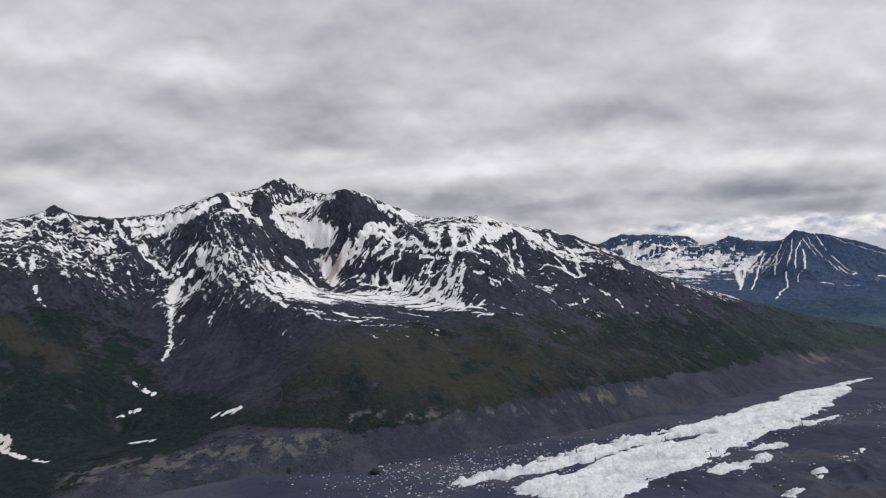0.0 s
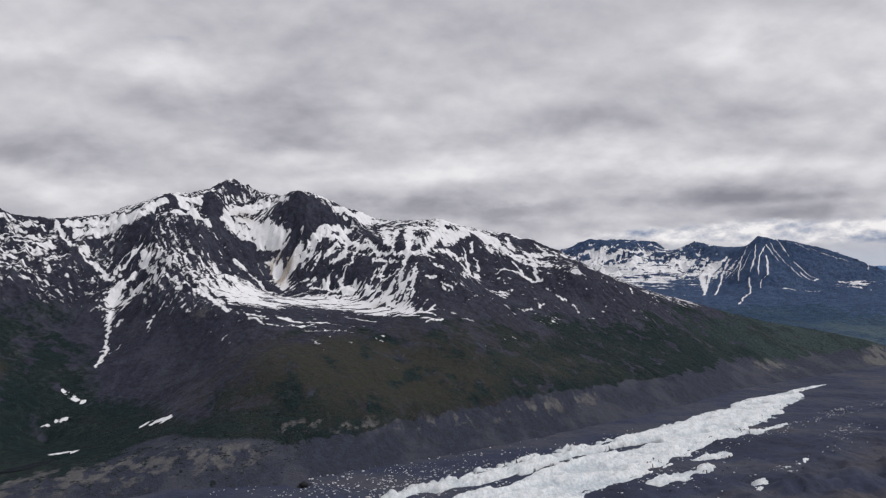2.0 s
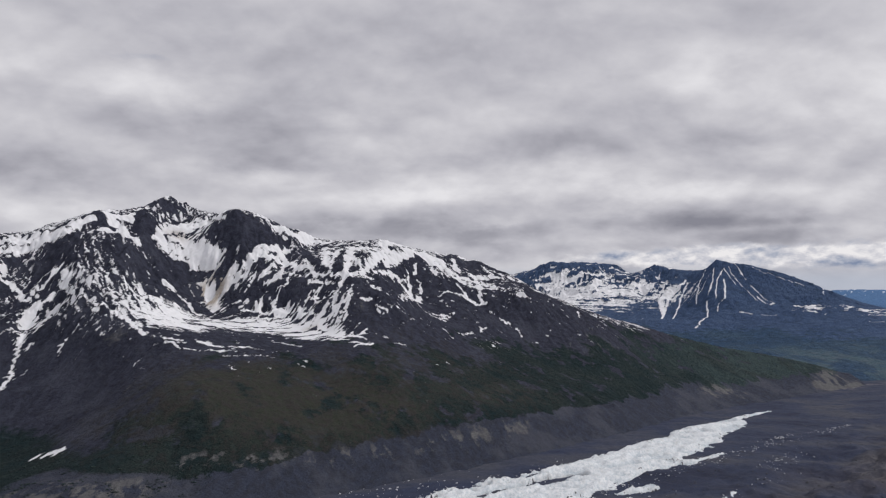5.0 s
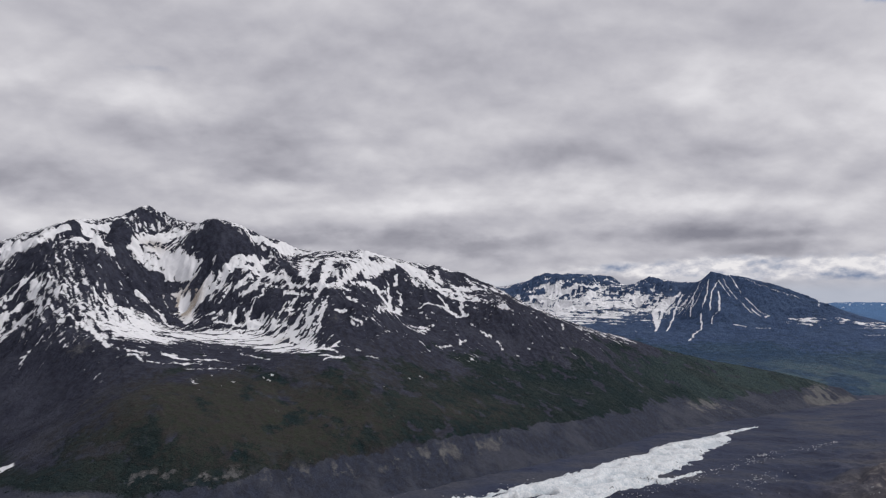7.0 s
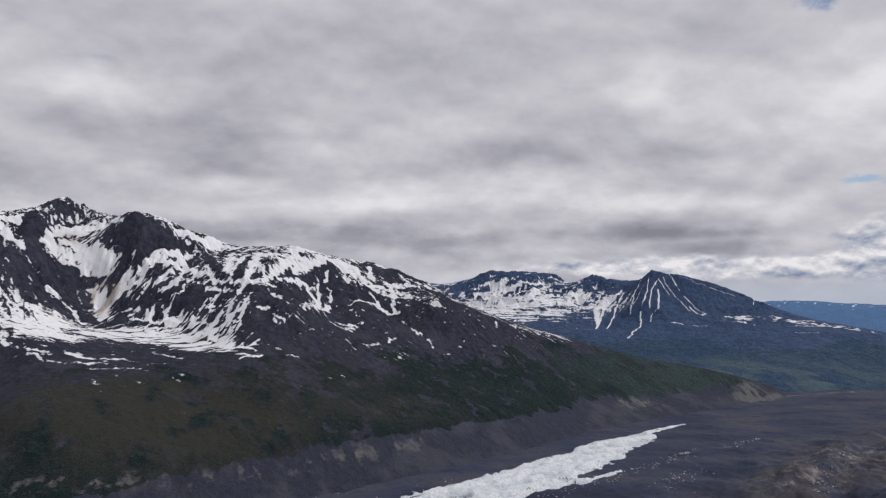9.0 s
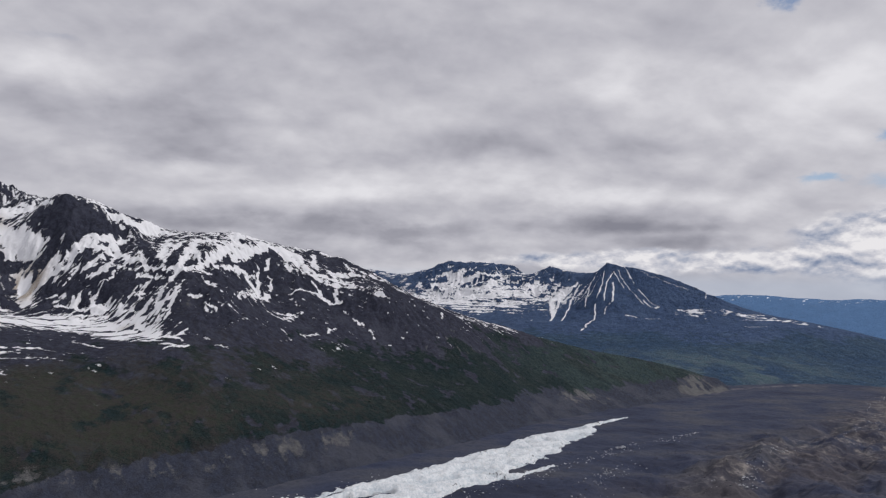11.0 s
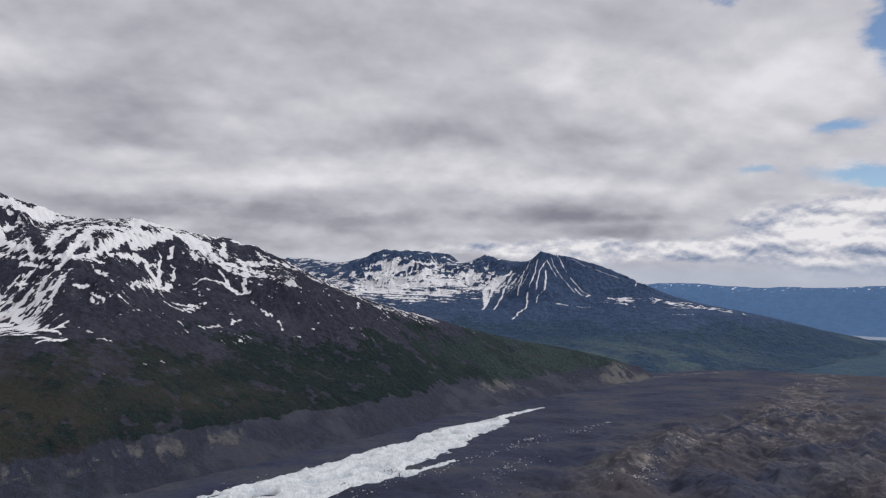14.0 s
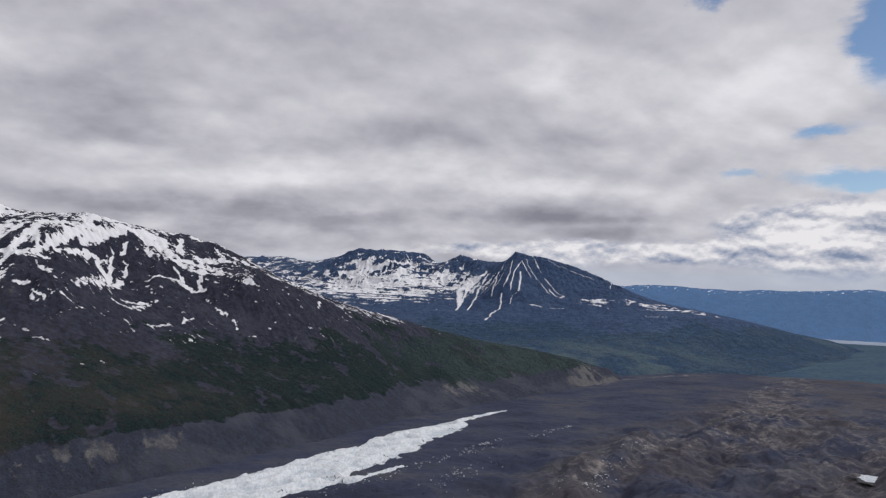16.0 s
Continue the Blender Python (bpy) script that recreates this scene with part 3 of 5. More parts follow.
BACK = [(-1045, 1800, 240), (-700, 1850, 250), (-420, 2080, 280), (-100, 2100, 240), (280, 2110, 210), (700, 2110, 60), (1100, 2160, 5), (1480, 2130, -30)]
WEST_SPUR = [(-517, 1634, 420), (-500, 1560, 372), (-470, 1467, 300), (-400, 1370, 242), (-335, 1280, 188), (-345, 1190, 112), (-365, 1085, 48)]
GULLY = [(-640, 1545, 330), (-546, 1437, 226), (-505, 1310, 150), (-463, 1189, 99), (-440, 1090, 50), (-430, 1000, 14)]
WEST_SIDE = [(-823, 1500, 377), (-740, 1400, 290), (-660, 1290, 205), (-590, 1110, 122), (-520, 1000, 50), (-500, 930, 18)]
WEST_NEAR = [(-1050, 1250, 290), (-860, 1130, 215), (-720, 1040, 135), (-600, 960, 55), (-560, 890, 10)]
FLOOR_WEST = [(-470, 1030, 9), (-430, 950, 18), (-330, 930, 26), (-260, 930, 40)]
CHUTE = [(-349, 1690, 367), (-300, 1640, 292), (-263, 1580, 228), (-255, 1500, 198)]
CIRQUE = [(-375, 1770, 412), (-349, 1690, 367), (-300, 1730, 392)]
DOME_FACE = [(-237, 1702, 434), (-240, 1675, 372), (-225, 1630, 322)]
BOWL = [(-297, 1298, 194), (-230, 1360, 187), (-130, 1410, 181), (0, 1366, 174), (40, 1317, 172)]
LIP = [(-297, 1250, 186), (-232, 1217, 172), (-134, 1228, 156), (-40, 1240, 160), (60, 1262, 166)]
EAST_WALL = [(-41, 1850, 374), (-100, 1650, 322), (-80, 1530, 262), (-60, 1440, 196)]
MID_SPUR = [(24, 1775, 365), (50, 1650, 330), (50, 1540, 292), (49, 1437, 256), (78, 1360, 205), (90, 1290, 164), (112, 1160, 129), (32, 1130, 112), (28, 1041, 82)]
HOLLOW = [(190, 1720, 300), (164, 1632, 232), (218, 1570, 200), (255, 1480, 166), (260, 1330, 118), (280, 1200, 75)]
EAST_SPUR = [(300, 1840, 322), (325, 1742, 273), (424, 1680, 244), (424, 1580, 141), (470, 1430, 80), (520, 1340, 48)]
EAST_SIDE = [(709, 1867, 169), (720, 1740, 95), (760, 1620, 36)]
BENCH = [(-160, 1032, 128), (-124, 987, 97), (-74, 960, 74)]
MORAINE = [(-240, 885, 38), (-138, 945, 58), (-49, 951, 59), (100, 1025, 60), (216, 1091, 57), (330, 1185, 53), (480, 1315, 42), (650, 1470, 30), (805, 1602, 14)]
FOOT = [(-500, 830, 10), (-300, 820, 6), (-119, 835, 6), (39, 931, 6), (209, 1038, 6), (371, 1157, 5), (523, 1287, 3), (733, 1506, 0), (891, 1628, -6), (1060, 1740, -10), (1225, 1860, -10), (1330, 1900, -14), (1450, 1960, -30)]
TOE = [(1000, 1850, 54), (1120, 1910, 48), (1240, 1930, 34), (1330, 1965, 28), (1400, 1990, 16)]
UNDER = [(-700, 730, -30), (-500, 740, -30), (-119, 740, -30), (100, 850, -28), (420, 1090, -25), (800, 1440, -25), (1240, 1760, -30), (1480, 1880, -45)]
LANDS = [CREST, DOME, SHOULDER, BACK, WEST_SPUR, GULLY, WEST_SIDE, WEST_NEAR, FLOOR_WEST, CHUTE, CIRQUE, DOME_FACE, BOWL, LIP, EAST_WALL,
         MID_SPUR, HOLLOW, EAST_SPUR, EAST_SIDE, BENCH, MORAINE, FOOT, TOE, UNDER]
DX, DY = 2.35, 2.6
X, Y = np.meshgrid(np.arange(-1045, 1480, DX), np.arange(730, 2150, DY))
Z0 = landform(LANDS, X, Y)
U, V = uv(X, Y)
gy, gx = np.gradient(Z0, DY, DX)
steep = np.hypot(gx, gy)
high = smooth(105, 230, Z0)
crestness = np.maximum(along(X, Y, [p[:2] for p in CREST], 24), np.maximum(along(X, Y, [p[:2] for p in DOME], 24), along(X, Y, [p[:2] for p in SHOULDER[:9]], 46)))
crestness = np.maximum(crestness, along(X, Y, [p[:2] for p in SHOULDER[8:]], 24))
calm = np.clip(blob(X, Y, -120, 1380, 190, 75, -8) + blob(X, Y, -345, 1700, 45, 55) + 0.8 * blob(X, Y, -262, 1565, 40, 60) + blob(X, Y, -5, 1350, 90, 55, -20), 0, 1)
wx, wy = 26 * fbm(X, Y, 110, 3, 57), 26 * fbm(X, Y, 110, 3, 59)
crag = ridged(X + wx, Y * 0.8 + wy, 140, 5, 61, 0.55)
crag -= crag.mean()
rugged = (2.2 + 13 * high * smooth(0.2, 0.7, steep)) * (1 - (0.65 + 0.25 * smooth(0, 60, X)) * crestness) * (1 - 0.85 * calm) * smooth(30, 70, Z0) * (1 - 0.5 * smooth(40, 190, X))
Z1 = Z0 + rugged * crag
lean = Z1 + 0.75 * (X + 60) * blob(X, Y, -60, 1570, 130, 130) - 0.6 * (X + 400) * blob(X, Y, -400, 1570, 110, 150)
streak = fall_streaks(lean, fbm(X, Y, 15, 3, 101, 0.6), DY, DX, 11)
streak /= streak.std()
fine = fall_streaks(lean, fbm(X, Y, 6.8, 2, 131, 0.7), DY, DX, 6)
fine /= fine.std()
grit = fbm(X, Y, 9, 3, 71, 0.7)
Z = Z1 + (1.15 * high * (1 - 0.55 * smooth(60, 200, X)) * (1 - 0.7 * blob(X, Y, -225, 1690, 80, 45)) + 0.2) * smooth(0.15, 0.6, steep) * (1 - 0.7 * calm) * (streak + 0.5 * fine) + (0.5 + 1.0 * high) * (1 - 0.8 * calm) * grit
Z += smooth(395, 450, Z0) * 2.6 * ridged(X, Y, 24, 3, 83) + crestness * high * 2.5 * fbm(X, Y, 26, 3, 85, 0.6)
Z += 11 * blob(X, Y, -822, 1500, 20, 14) + 5 * blob(X, Y, -745, 1535, 26, 12, 20)
pond = blob(X, Y, -420, 910, 34, 10, 52)
POND_LEVEL = float(Z0[np.unravel_index(np.argmax(pond), pond.shape)]) - 1.5
sunk = smooth(0.08, 0.32, pond)
Z = Z * (1 - sunk) + (POND_LEVEL - 1.0) * sunk
rills = smooth(20, 40, Z0) * smooth(72, 60, Z0) * smooth(670, 700, V) * smooth(815, 780, V)
Z += 0.02 * rills * streak + 2.4 * rills * fbm(X, Y, 34, 4, 189, 0.6)
# old snow: bands and streaks side by side on each face, then the lasting fields, and the faces swept bare
GULLY_SNOW = [
    ([(-710, 1531), (-638, 1483), (-594, 1462), (-554, 1432)], 5.9), ([(-533, 1412), (-529, 1384)], 16.4), ([(-523, 1360), (-498, 1293)], 9.1),
    ([(-498, 1293), (-477, 1239), (-467, 1185)], 6.1), ([(-458, 1236), (-467, 1207)], 3), ([(-480, 1305), (-491, 1301)], 5.1),
    ([(-725, 1253), (-713, 1243)], 5.3), ([(-707, 1233), (-674, 1201)], 3.8), ([(-678, 1339), (-670, 1355)], 4.1),
    ([(-774, 1327), (-756, 1306)], 5.6), ([(-790, 1311), (-769, 1302)], 4.2), ([(-694, 1370), (-678, 1371)], 5.6)]
CREST_SNOW = [
    ([(-600, 1551), (-549, 1565)], 16.7), ([(-548, 1586), (-518, 1622)], 9.3), ([(-492, 1654), (-450, 1613), (-414, 1593)], 13.9),
    ([(-503, 1651), (-460, 1680)], 11.1), ([(-541, 1563), (-487, 1584), (-459, 1606)], 7.6), ([(-691, 1547), (-640, 1559), (-608, 1572)], 10.8),
    ([(-666, 1532), (-615, 1541)], 12.2)]
CIRQUE_SNOW = [
    ([(-394, 1665), (-381, 1705), (-361, 1742)], 18.7), ([(-375, 1659), (-320, 1662), (-272, 1649)], 16.5), ([(-325, 1676), (-292, 1667)], 13.6),
    ([(-391, 1658), (-357, 1686), (-314, 1669)], 17.2), ([(-374, 1655), (-296, 1662)], 14), ([(-298, 1669), (-255, 1652)], 12.3),
    ([(-170, 1636), (-186, 1597), (-206, 1570)], 5.9), ([(-77, 1470), (-101, 1468), (-174, 1493)], 6.8), ([(-398, 1654), (-386, 1709), (-349, 1728)], 19.1),
    ([(-388, 1646), (-348, 1643)], 17), ([(-317, 1664), (-277, 1663)], 18.6), ([(-294, 1649), (-257, 1635)], 12.2)]
CHUTE_SNOW = [
    ([(-367, 1641), (-310, 1647)], 9.2), ([(-349, 1728), (-312, 1751), (-262, 1700)], 6.4), ([(-261, 1640), (-265, 1612)], 4.5),
    ([(-282, 1602), (-261, 1587), (-237, 1528)], 19), ([(-232, 1601), (-244, 1573)], 16.2), ([(-219, 1620), (-230, 1581)], 10.4),
    ([(-188, 1619), (-209, 1597), (-225, 1571)], 7.4), ([(-176, 1653), (-188, 1615)], 12.1), ([(-343, 1546), (-289, 1532), (-256, 1487)], 7.1),
    ([(-320, 1425), (-280, 1432)], 4), ([(-201, 1530), (-186, 1532)], 4.2), ([(-177, 1519), (-171, 1529)], 2.8)]
EAST_WALL_SNOW = [
    ([(-177, 1663), (-153, 1664), (-125, 1660)], 9.2), ([(-174, 1635), (-112, 1638), (-63, 1594)], 8.9), ([(-171, 1642), (-119, 1693)], 9.2),
    ([(-112, 1632), (-119, 1566)], 7.3), ([(-133, 1614), (-157, 1571)], 6.6), ([(-112, 1576), (-137, 1556)], 6.5),
    ([(-88, 1624), (-93, 1576)], 5.9), ([(-63, 1594), (19, 1515), (79, 1541)], 5.7), ([(-73, 1647), (-52, 1586)], 5.9),
    ([(-50, 1539), (5, 1507)], 5.6), ([(19, 1506), (11, 1427)], 6.7), ([(1, 1477), (-24, 1462)], 5.4),
    ([(42, 1430), (4, 1407)], 4.6)]
RIB_SNOW = [
    ([(-17, 1525), (-31, 1480)], 5.5), ([(-42, 1499), (-49, 1474)], 4.1), ([(40, 1478), (35, 1424)], 4),
    ([(38, 1420), (33, 1375)], 3.2), ([(-135, 1535), (-145, 1484)], 2.8), ([(-91, 1545), (-114, 1501)], 2.2),
    ([(-169, 1581), (-185, 1554)], 2.6), ([(-151, 1511), (-141, 1484)], 4.1), ([(-122, 1509), (-106, 1483)], 6.9),
    ([(-59, 1456), (-47, 1417)], 6.6), ([(-16, 1401), (3, 1351)], 11.3), ([(-166, 1589), (-176, 1575)], 4.4)]
SHOULDER_SNOW = [
    ([(-40, 1746), (-21, 1589)], 10.7), ([(23, 1718), (27, 1524)], 11.9), ([(-6, 1688), (-10, 1568)], 6),
    ([(47, 1714), (84, 1709), (122, 1726)], 12.6), ([(86, 1681), (61, 1547), (20, 1522)], 11.6), ([(102, 1670), (138, 1725), (166, 1753)], 11),
    ([(86, 1745), (111, 1749)], 8), ([(-184, 1737), (-118, 1744), (-72, 1821), (-36, 1803)], 9.8), ([(-131, 1744), (-85, 1831)], 11.5),
    ([(-96, 1792), (-41, 1801)], 6.6), ([(199, 1786), (237, 1785), (244, 1750)], 13.1), ([(153, 1757), (197, 1776)], 6.5)]
EAST_SNOW = [
    ([(139, 1479), (177, 1644)], 9.3), ([(155, 1695), (159, 1650), (134, 1464)], 3.7), ([(145, 1666), (125, 1668), (97, 1601)], 3.8),
    ([(182, 1682), (183, 1661)], 3.9), ([(175, 1728), (169, 1704)], 4), ([(210, 1739), (219, 1715)], 4.8),
    ([(185, 1512), (201, 1504), (245, 1576)], 5.7), ([(204, 1760), (246, 1736), (292, 1711), (353, 1711)], 6.1), ([(309, 1737), (335, 1725)], 8.1),
    ([(352, 1768), (372, 1761)], 4.1), ([(267, 1820), (274, 1752)], 5), ([(340, 1813), (362, 1776)], 4.2),
    ([(222, 1652), (265, 1672), (288, 1667), (306, 1661), (330, 1660)], 3.9)]
EAST_FLECKS = [
    ([(269, 1701), (289, 1676)], 3.9), ([(316, 1691), (323, 1664)], 3.9), ([(373, 1709), (387, 1699)], 4),
    ([(405, 1674), (432, 1672)], 3.2), ([(567, 1758), (559, 1723)], 4.2), ([(610, 1787), (632, 1801)], 3.5),
    ([(415, 1568), (430, 1570)], 3.7), ([(63, 1313), (76, 1327)], 3.6), ([(50, 1308), (77, 1290)], 3),
    ([(59, 1240), (91, 1278)], 2.9), ([(123, 1291), (145, 1295)], 2.4), ([(95, 1412), (110, 1394)], 3.2),
    ([(112, 1411), (166, 1414)], 2.6), ([(248, 1463), (280, 1504)], 2.8), ([(303, 1533), (316, 1559)], 2.9),
    ([(384, 1592), (395, 1577)], 3), ([(350, 1611), (374, 1601)], 2.7), ([(62, 1424), (79, 1429)], 3.3)]
SADDLE_SNOW = [
    ([(159, 1762), (193, 1776), (253, 1748)], 13.1), ([(256, 1727), (298, 1736), (346, 1724)], 7.1), ([(340, 1814), (388, 1780), (424, 1763)], 3.7),
    ([(413, 1814), (416, 1815)], 5.2), ([(287, 1859), (361, 1838)], 3.8), ([(310, 1754), (340, 1758)], 8.6),
    ([(92, 1744), (127, 1776)], 10.3), ([(76, 1679), (110, 1703)], 11.3), ([(8, 1531), (64, 1512), (97, 1483)], 4.4),
    ([(30, 1637), (59, 1560)], 8), ([(-38, 1709), (-10, 1660)], 8.6), ([(81, 1578), (112, 1657), (134, 1669)], 5.4),
    ([(125, 1668), (138, 1650), (154, 1632)], 4.8), ([(157, 1537), (173, 1640)], 5.9), ([(197, 1551), (233, 1574), (250, 1581)], 4.5)]
LIP_SNOW = [
    ([(-328, 1307), (-284, 1251), (-234, 1227)], 3.6), ([(-480, 1435), (-449, 1383), (-382, 1344), (-328, 1307)], 3.3), ([(-233, 1218), (-196, 1191), (-141, 1205)], 2.8),
    ([(-159, 1232), (-110, 1244)], 5.1), ([(-138, 1179), (-63, 1197)], 2.7), ([(-90, 1303), (-27, 1244)], 3.5),
    ([(-119, 1135), (-105, 1120)], 2.6), ([(-508, 1478), (-489, 1452)], 7.1), ([(-507, 1466), (-474, 1430), (-449, 1383)], 2.8),
    ([(-482, 1475), (-466, 1459)], 5.7), ([(-425, 1280), (-414, 1255)], 2.4), ([(-486, 1403), (-507, 1377)], 5.4),
    ([(-512, 1440), (-526, 1403)], 4.2), ([(-518, 1488), (-541, 1454)], 3.6), ([(-267, 1177), (-254, 1192)], 1.8)]
DARK_WEST = [
    ([(-829, 1495), (-810, 1494)], 9.4), ([(-782, 1522), (-721, 1532)], 7.8), ([(-724, 1563), (-697, 1544)], 7.8),
    ([(-687, 1521), (-634, 1475), (-589, 1452)], 13.3), ([(-797, 1378), (-776, 1418)], 4.4), ([(-737, 1422), (-726, 1433)], 7.4),
    ([(-804, 1445), (-780, 1465)], 4.6), ([(-705, 1439), (-671, 1486)], 2.7), ([(-670, 1543), (-660, 1536)], 6.1),
    ([(-634, 1499), (-615, 1516)], 4.5), ([(-525, 1644), (-478, 1605)], 9.4), ([(-577, 1591), (-531, 1627)], 3.1),
    ([(-573, 1548), (-539, 1506), (-566, 1492)], 10.4), ([(-529, 1563), (-506, 1525)], 6)]
DARK_CIRQUE = [
    ([(-455, 1723), (-427, 1644), (-407, 1645)], 12.6), ([(-442, 1771), (-402, 1780)], 10), ([(-411, 1784), (-384, 1796)], 6.7),
    ([(-392, 1733), (-359, 1776)], 4.9), ([(-329, 1685), (-306, 1674)], 4.7), ([(-400, 1541), (-344, 1517), (-300, 1533)], 25.9),
    ([(-403, 1610), (-368, 1592), (-319, 1633)], 13.6), ([(-301, 1640), (-250, 1615)], 9.1), ([(-331, 1657), (-315, 1656)], 4.6),
    ([(-349, 1591), (-352, 1554)], 8.9)]
DARK_DOME = [
    ([(-279, 1679), (-236, 1688), (-196, 1691), (-152, 1692)], 23.4), ([(-245, 1665), (-201, 1664)], 18.5), ([(-247, 1652), (-236, 1631)], 7.6),
    ([(-300, 1681), (-278, 1699)], 7.9), ([(-169, 1703), (-121, 1713)], 7.1), ([(-121, 1717), (-102, 1752)], 5.6),
    ([(-250, 1705), (-218, 1707)], 6.3)]
DARK_WALL = [
    ([(-210, 1544), (-182, 1566), (-156, 1567)], 12.9), ([(-161, 1537), (-116, 1529)], 12.7), ([(-104, 1505), (-60, 1496)], 19.3),
    ([(-79, 1532), (-61, 1536)], 8.4), ([(-85, 1743), (-35, 1751), (23, 1736)], 4), ([(-79, 1701), (-56, 1606)], 9.1),
    ([(-14, 1650), (-18, 1701)], 6.1), ([(51, 1592), (46, 1545)], 7.2), ([(10, 1686), (2, 1555)], 3),
    ([(101, 1657), (164, 1704), (201, 1677)], 18.5), ([(73, 1501), (118, 1527)], 11.1), ([(169, 1742), (195, 1724), (237, 1674)], 14.2),
    ([(51, 1395), (91, 1354)], 15.1), ([(-23, 1427), (-47, 1406)], 6.5), ([(-71, 1420), (-57, 1415)], 5.2)]
DARK_EAST = [
    ([(257, 1809), (288, 1855), (330, 1817)], 12.1), ([(178, 1710), (195, 1650)], 19.4), ([(102, 1663), (147, 1706)], 9.8),
    ([(279, 1837), (306, 1793), (318, 1764)], 13.4), ([(314, 1837), (365, 1788)], 8.4), ([(-193, 1305), (-137, 1362), (-68, 1302)], 9.8),
    ([(224, 1666), (200, 1639)], 18.3), ([(244, 1809), (263, 1850)], 3.4)]
# each face: its axis, half width, the way its streaks run, their length and breadth, how much of it is white
WEST_FACES = [((-860, 1370), (-670, 1490), 75, (0.94, 0.34), 70, 11, 0.62), ((-820, 1300), (-640, 1375), 45, (0.97, 0.23), 45, 9, -0.35), ((-680, 1540), (-560, 1445), 55, (0.82, -0.57), 50, 11, 0.05),
    ((-515, 1555), (-345, 1365), 75, (0.6, -0.8), 75, 10, -0.02), ((-560, 1540), (-545, 1440), 40, (-0.4, -0.9), 60, 10, -0.35), ((-480, 1414), (-520, 1370), 32, (-0.7, -0.7), 45, 8, 0.1),
    ((-400, 1541), (-300, 1530), 55, (0.6, -0.8), 70, 11, -0.6)]
EAST_FACES = [((-220, 1562), (-83, 1605), 60, (-0.6, -0.8), 65, 11, -0.15), ((-78, 1492), (27, 1376), 55, (-0.46, -0.88), 65, 11, -0.3), ((-115, 1682), (157, 1708), 60, (0.87, -0.48), 60, 13, 0.15),
    ((-437, 1749), (-360, 1783), 40, (0.5, -0.8), 28, 9, 0.1), ((74, 1448), (280, 1561), 90, (0.84, -0.54), 50, 13, -1.15), ((235, 1774), (374, 1715), 45, (0.95, -0.3), 45, 9, -0.2),
    ((-100, 1650), (-10, 1620), 45, (-0.5, -0.85), 55, 10, -0.05)]
HIGH_FACES = [((-330, 1740), (-285, 1690), 36, (-0.6, -0.8), 35, 9, 0.4), ((440, 1795), (740, 1870), 30, (0.95, -0.2), 60, 10, 0.2), ((-610, 1590), (-470, 1730), 40, (0.8, 0.5), 40, 13, 0.75),
    ((-400, 1800), (-300, 1780), 34, (0.6, -0.7), 30, 11, 0.5), ((-200, 1740), (-50, 1840), 34, (0.8, 0.5), 60, 14, 0.6), ((20, 1770), (280, 1850), 36, (0.9, 0.3), 50, 14, 0.8)]


def drawn(x, y, way_x, way_y, long, short, seed):
    """Noise drawn out along one way over the ground."""
    a_, b_ = x * way_x + y * way_y, y * way_x - x * way_y
    b_ = b_ + 0.6 * short * fbm(x, y, 3 * short, 2, seed + 5)
    return perlin(a_ / long, b_ / short, seed) + 0.75 * perlin(a_ / (0.45 * long), b_ / (0.5 * short), seed + 9)


jx, jy = X + 4.5 * fbm(X, Y, 17, 3, 701, 0.65), Y + 6 * fbm(X, Y, 17, 3, 703, 0.65)
total, share, drift = -0.95 * 0.2, 0.2, 0.0
for k, (p0, p1, half_w, (way_x, way_y), long, short, white) in enumerate(WEST_FACES + EAST_FACES + HIGH_FACES):
    near = along(X, Y, [p0, p1], half_w)
    total, share = total + near * (white - 0.4), share + near
    drift = drift + near * drawn(X, Y, way_x, way_y, long, 0.5 * short, 711 + 20 * k)
drift = drift / share + 0.16 * fine + 0.3 * grit
lie = total / share - 0.6 * (1 - smooth(0.2, 0.45, share)) + 1.75 * drift
field = np.zeros_like(X)
for group in (SADDLE_SNOW, GULLY_SNOW, CREST_SNOW, CIRQUE_SNOW, CHUTE_SNOW, EAST_WALL_SNOW, RIB_SNOW, SHOULDER_SNOW, EAST_SNOW, EAST_FLECKS, LIP_SNOW):
    for run, wide in group:
        stroke(field, jx, jy, run, (0.95 if group in (SADDLE_SNOW, EAST_SNOW, EAST_FLECKS) else 0.68) * wide)
swept = np.zeros_like(X)
for group in (DARK_WEST, DARK_CIRQUE, DARK_DOME, DARK_WALL, DARK_EAST):
    for run, wide in group:
        stroke(swept, jx, jy, run, 0.85 * wide)
lie += 2.2 * field - 1.8 * swept * (1 - field)
bowl = np.maximum(blob(jx, jy, -155, 1410, 165, 46, -6), 1.05 * blob(jx, jy, -20, 1342, 66, 36, -30))
bowl = np.maximum(bowl, blob(jx, jy, -255, 1345, 70, 62, -20))
bands = np.abs(perlin(X / 120, (Y + 14 * fbm(X, Y, 60, 2, 307)) / 21, 309)) + 0.3 * np.abs(perlin(X / 50, Y / 9, 310))
wisps = perlin(X / 40, (Y + 8 * fbm(X, Y, 50, 2, 311)) / 13, 313)
lie += 3.0 * bowl * (1 - 0.9 * along(jx, jy, [(-185, 1290), (-110, 1290), (-45, 1280)], 26)) - 2.6 * smooth(0.24, 0.08, bands) * smooth(0.2, 0.6, bowl) * smooth(1470, 1420, Y)
lie += 2.2 * smooth(0.1, 0.45, wisps) * np.maximum(blob(X, Y, -150, 1225, 130, 30, -2), blob(X, Y, 60, 1270, 50, 40))
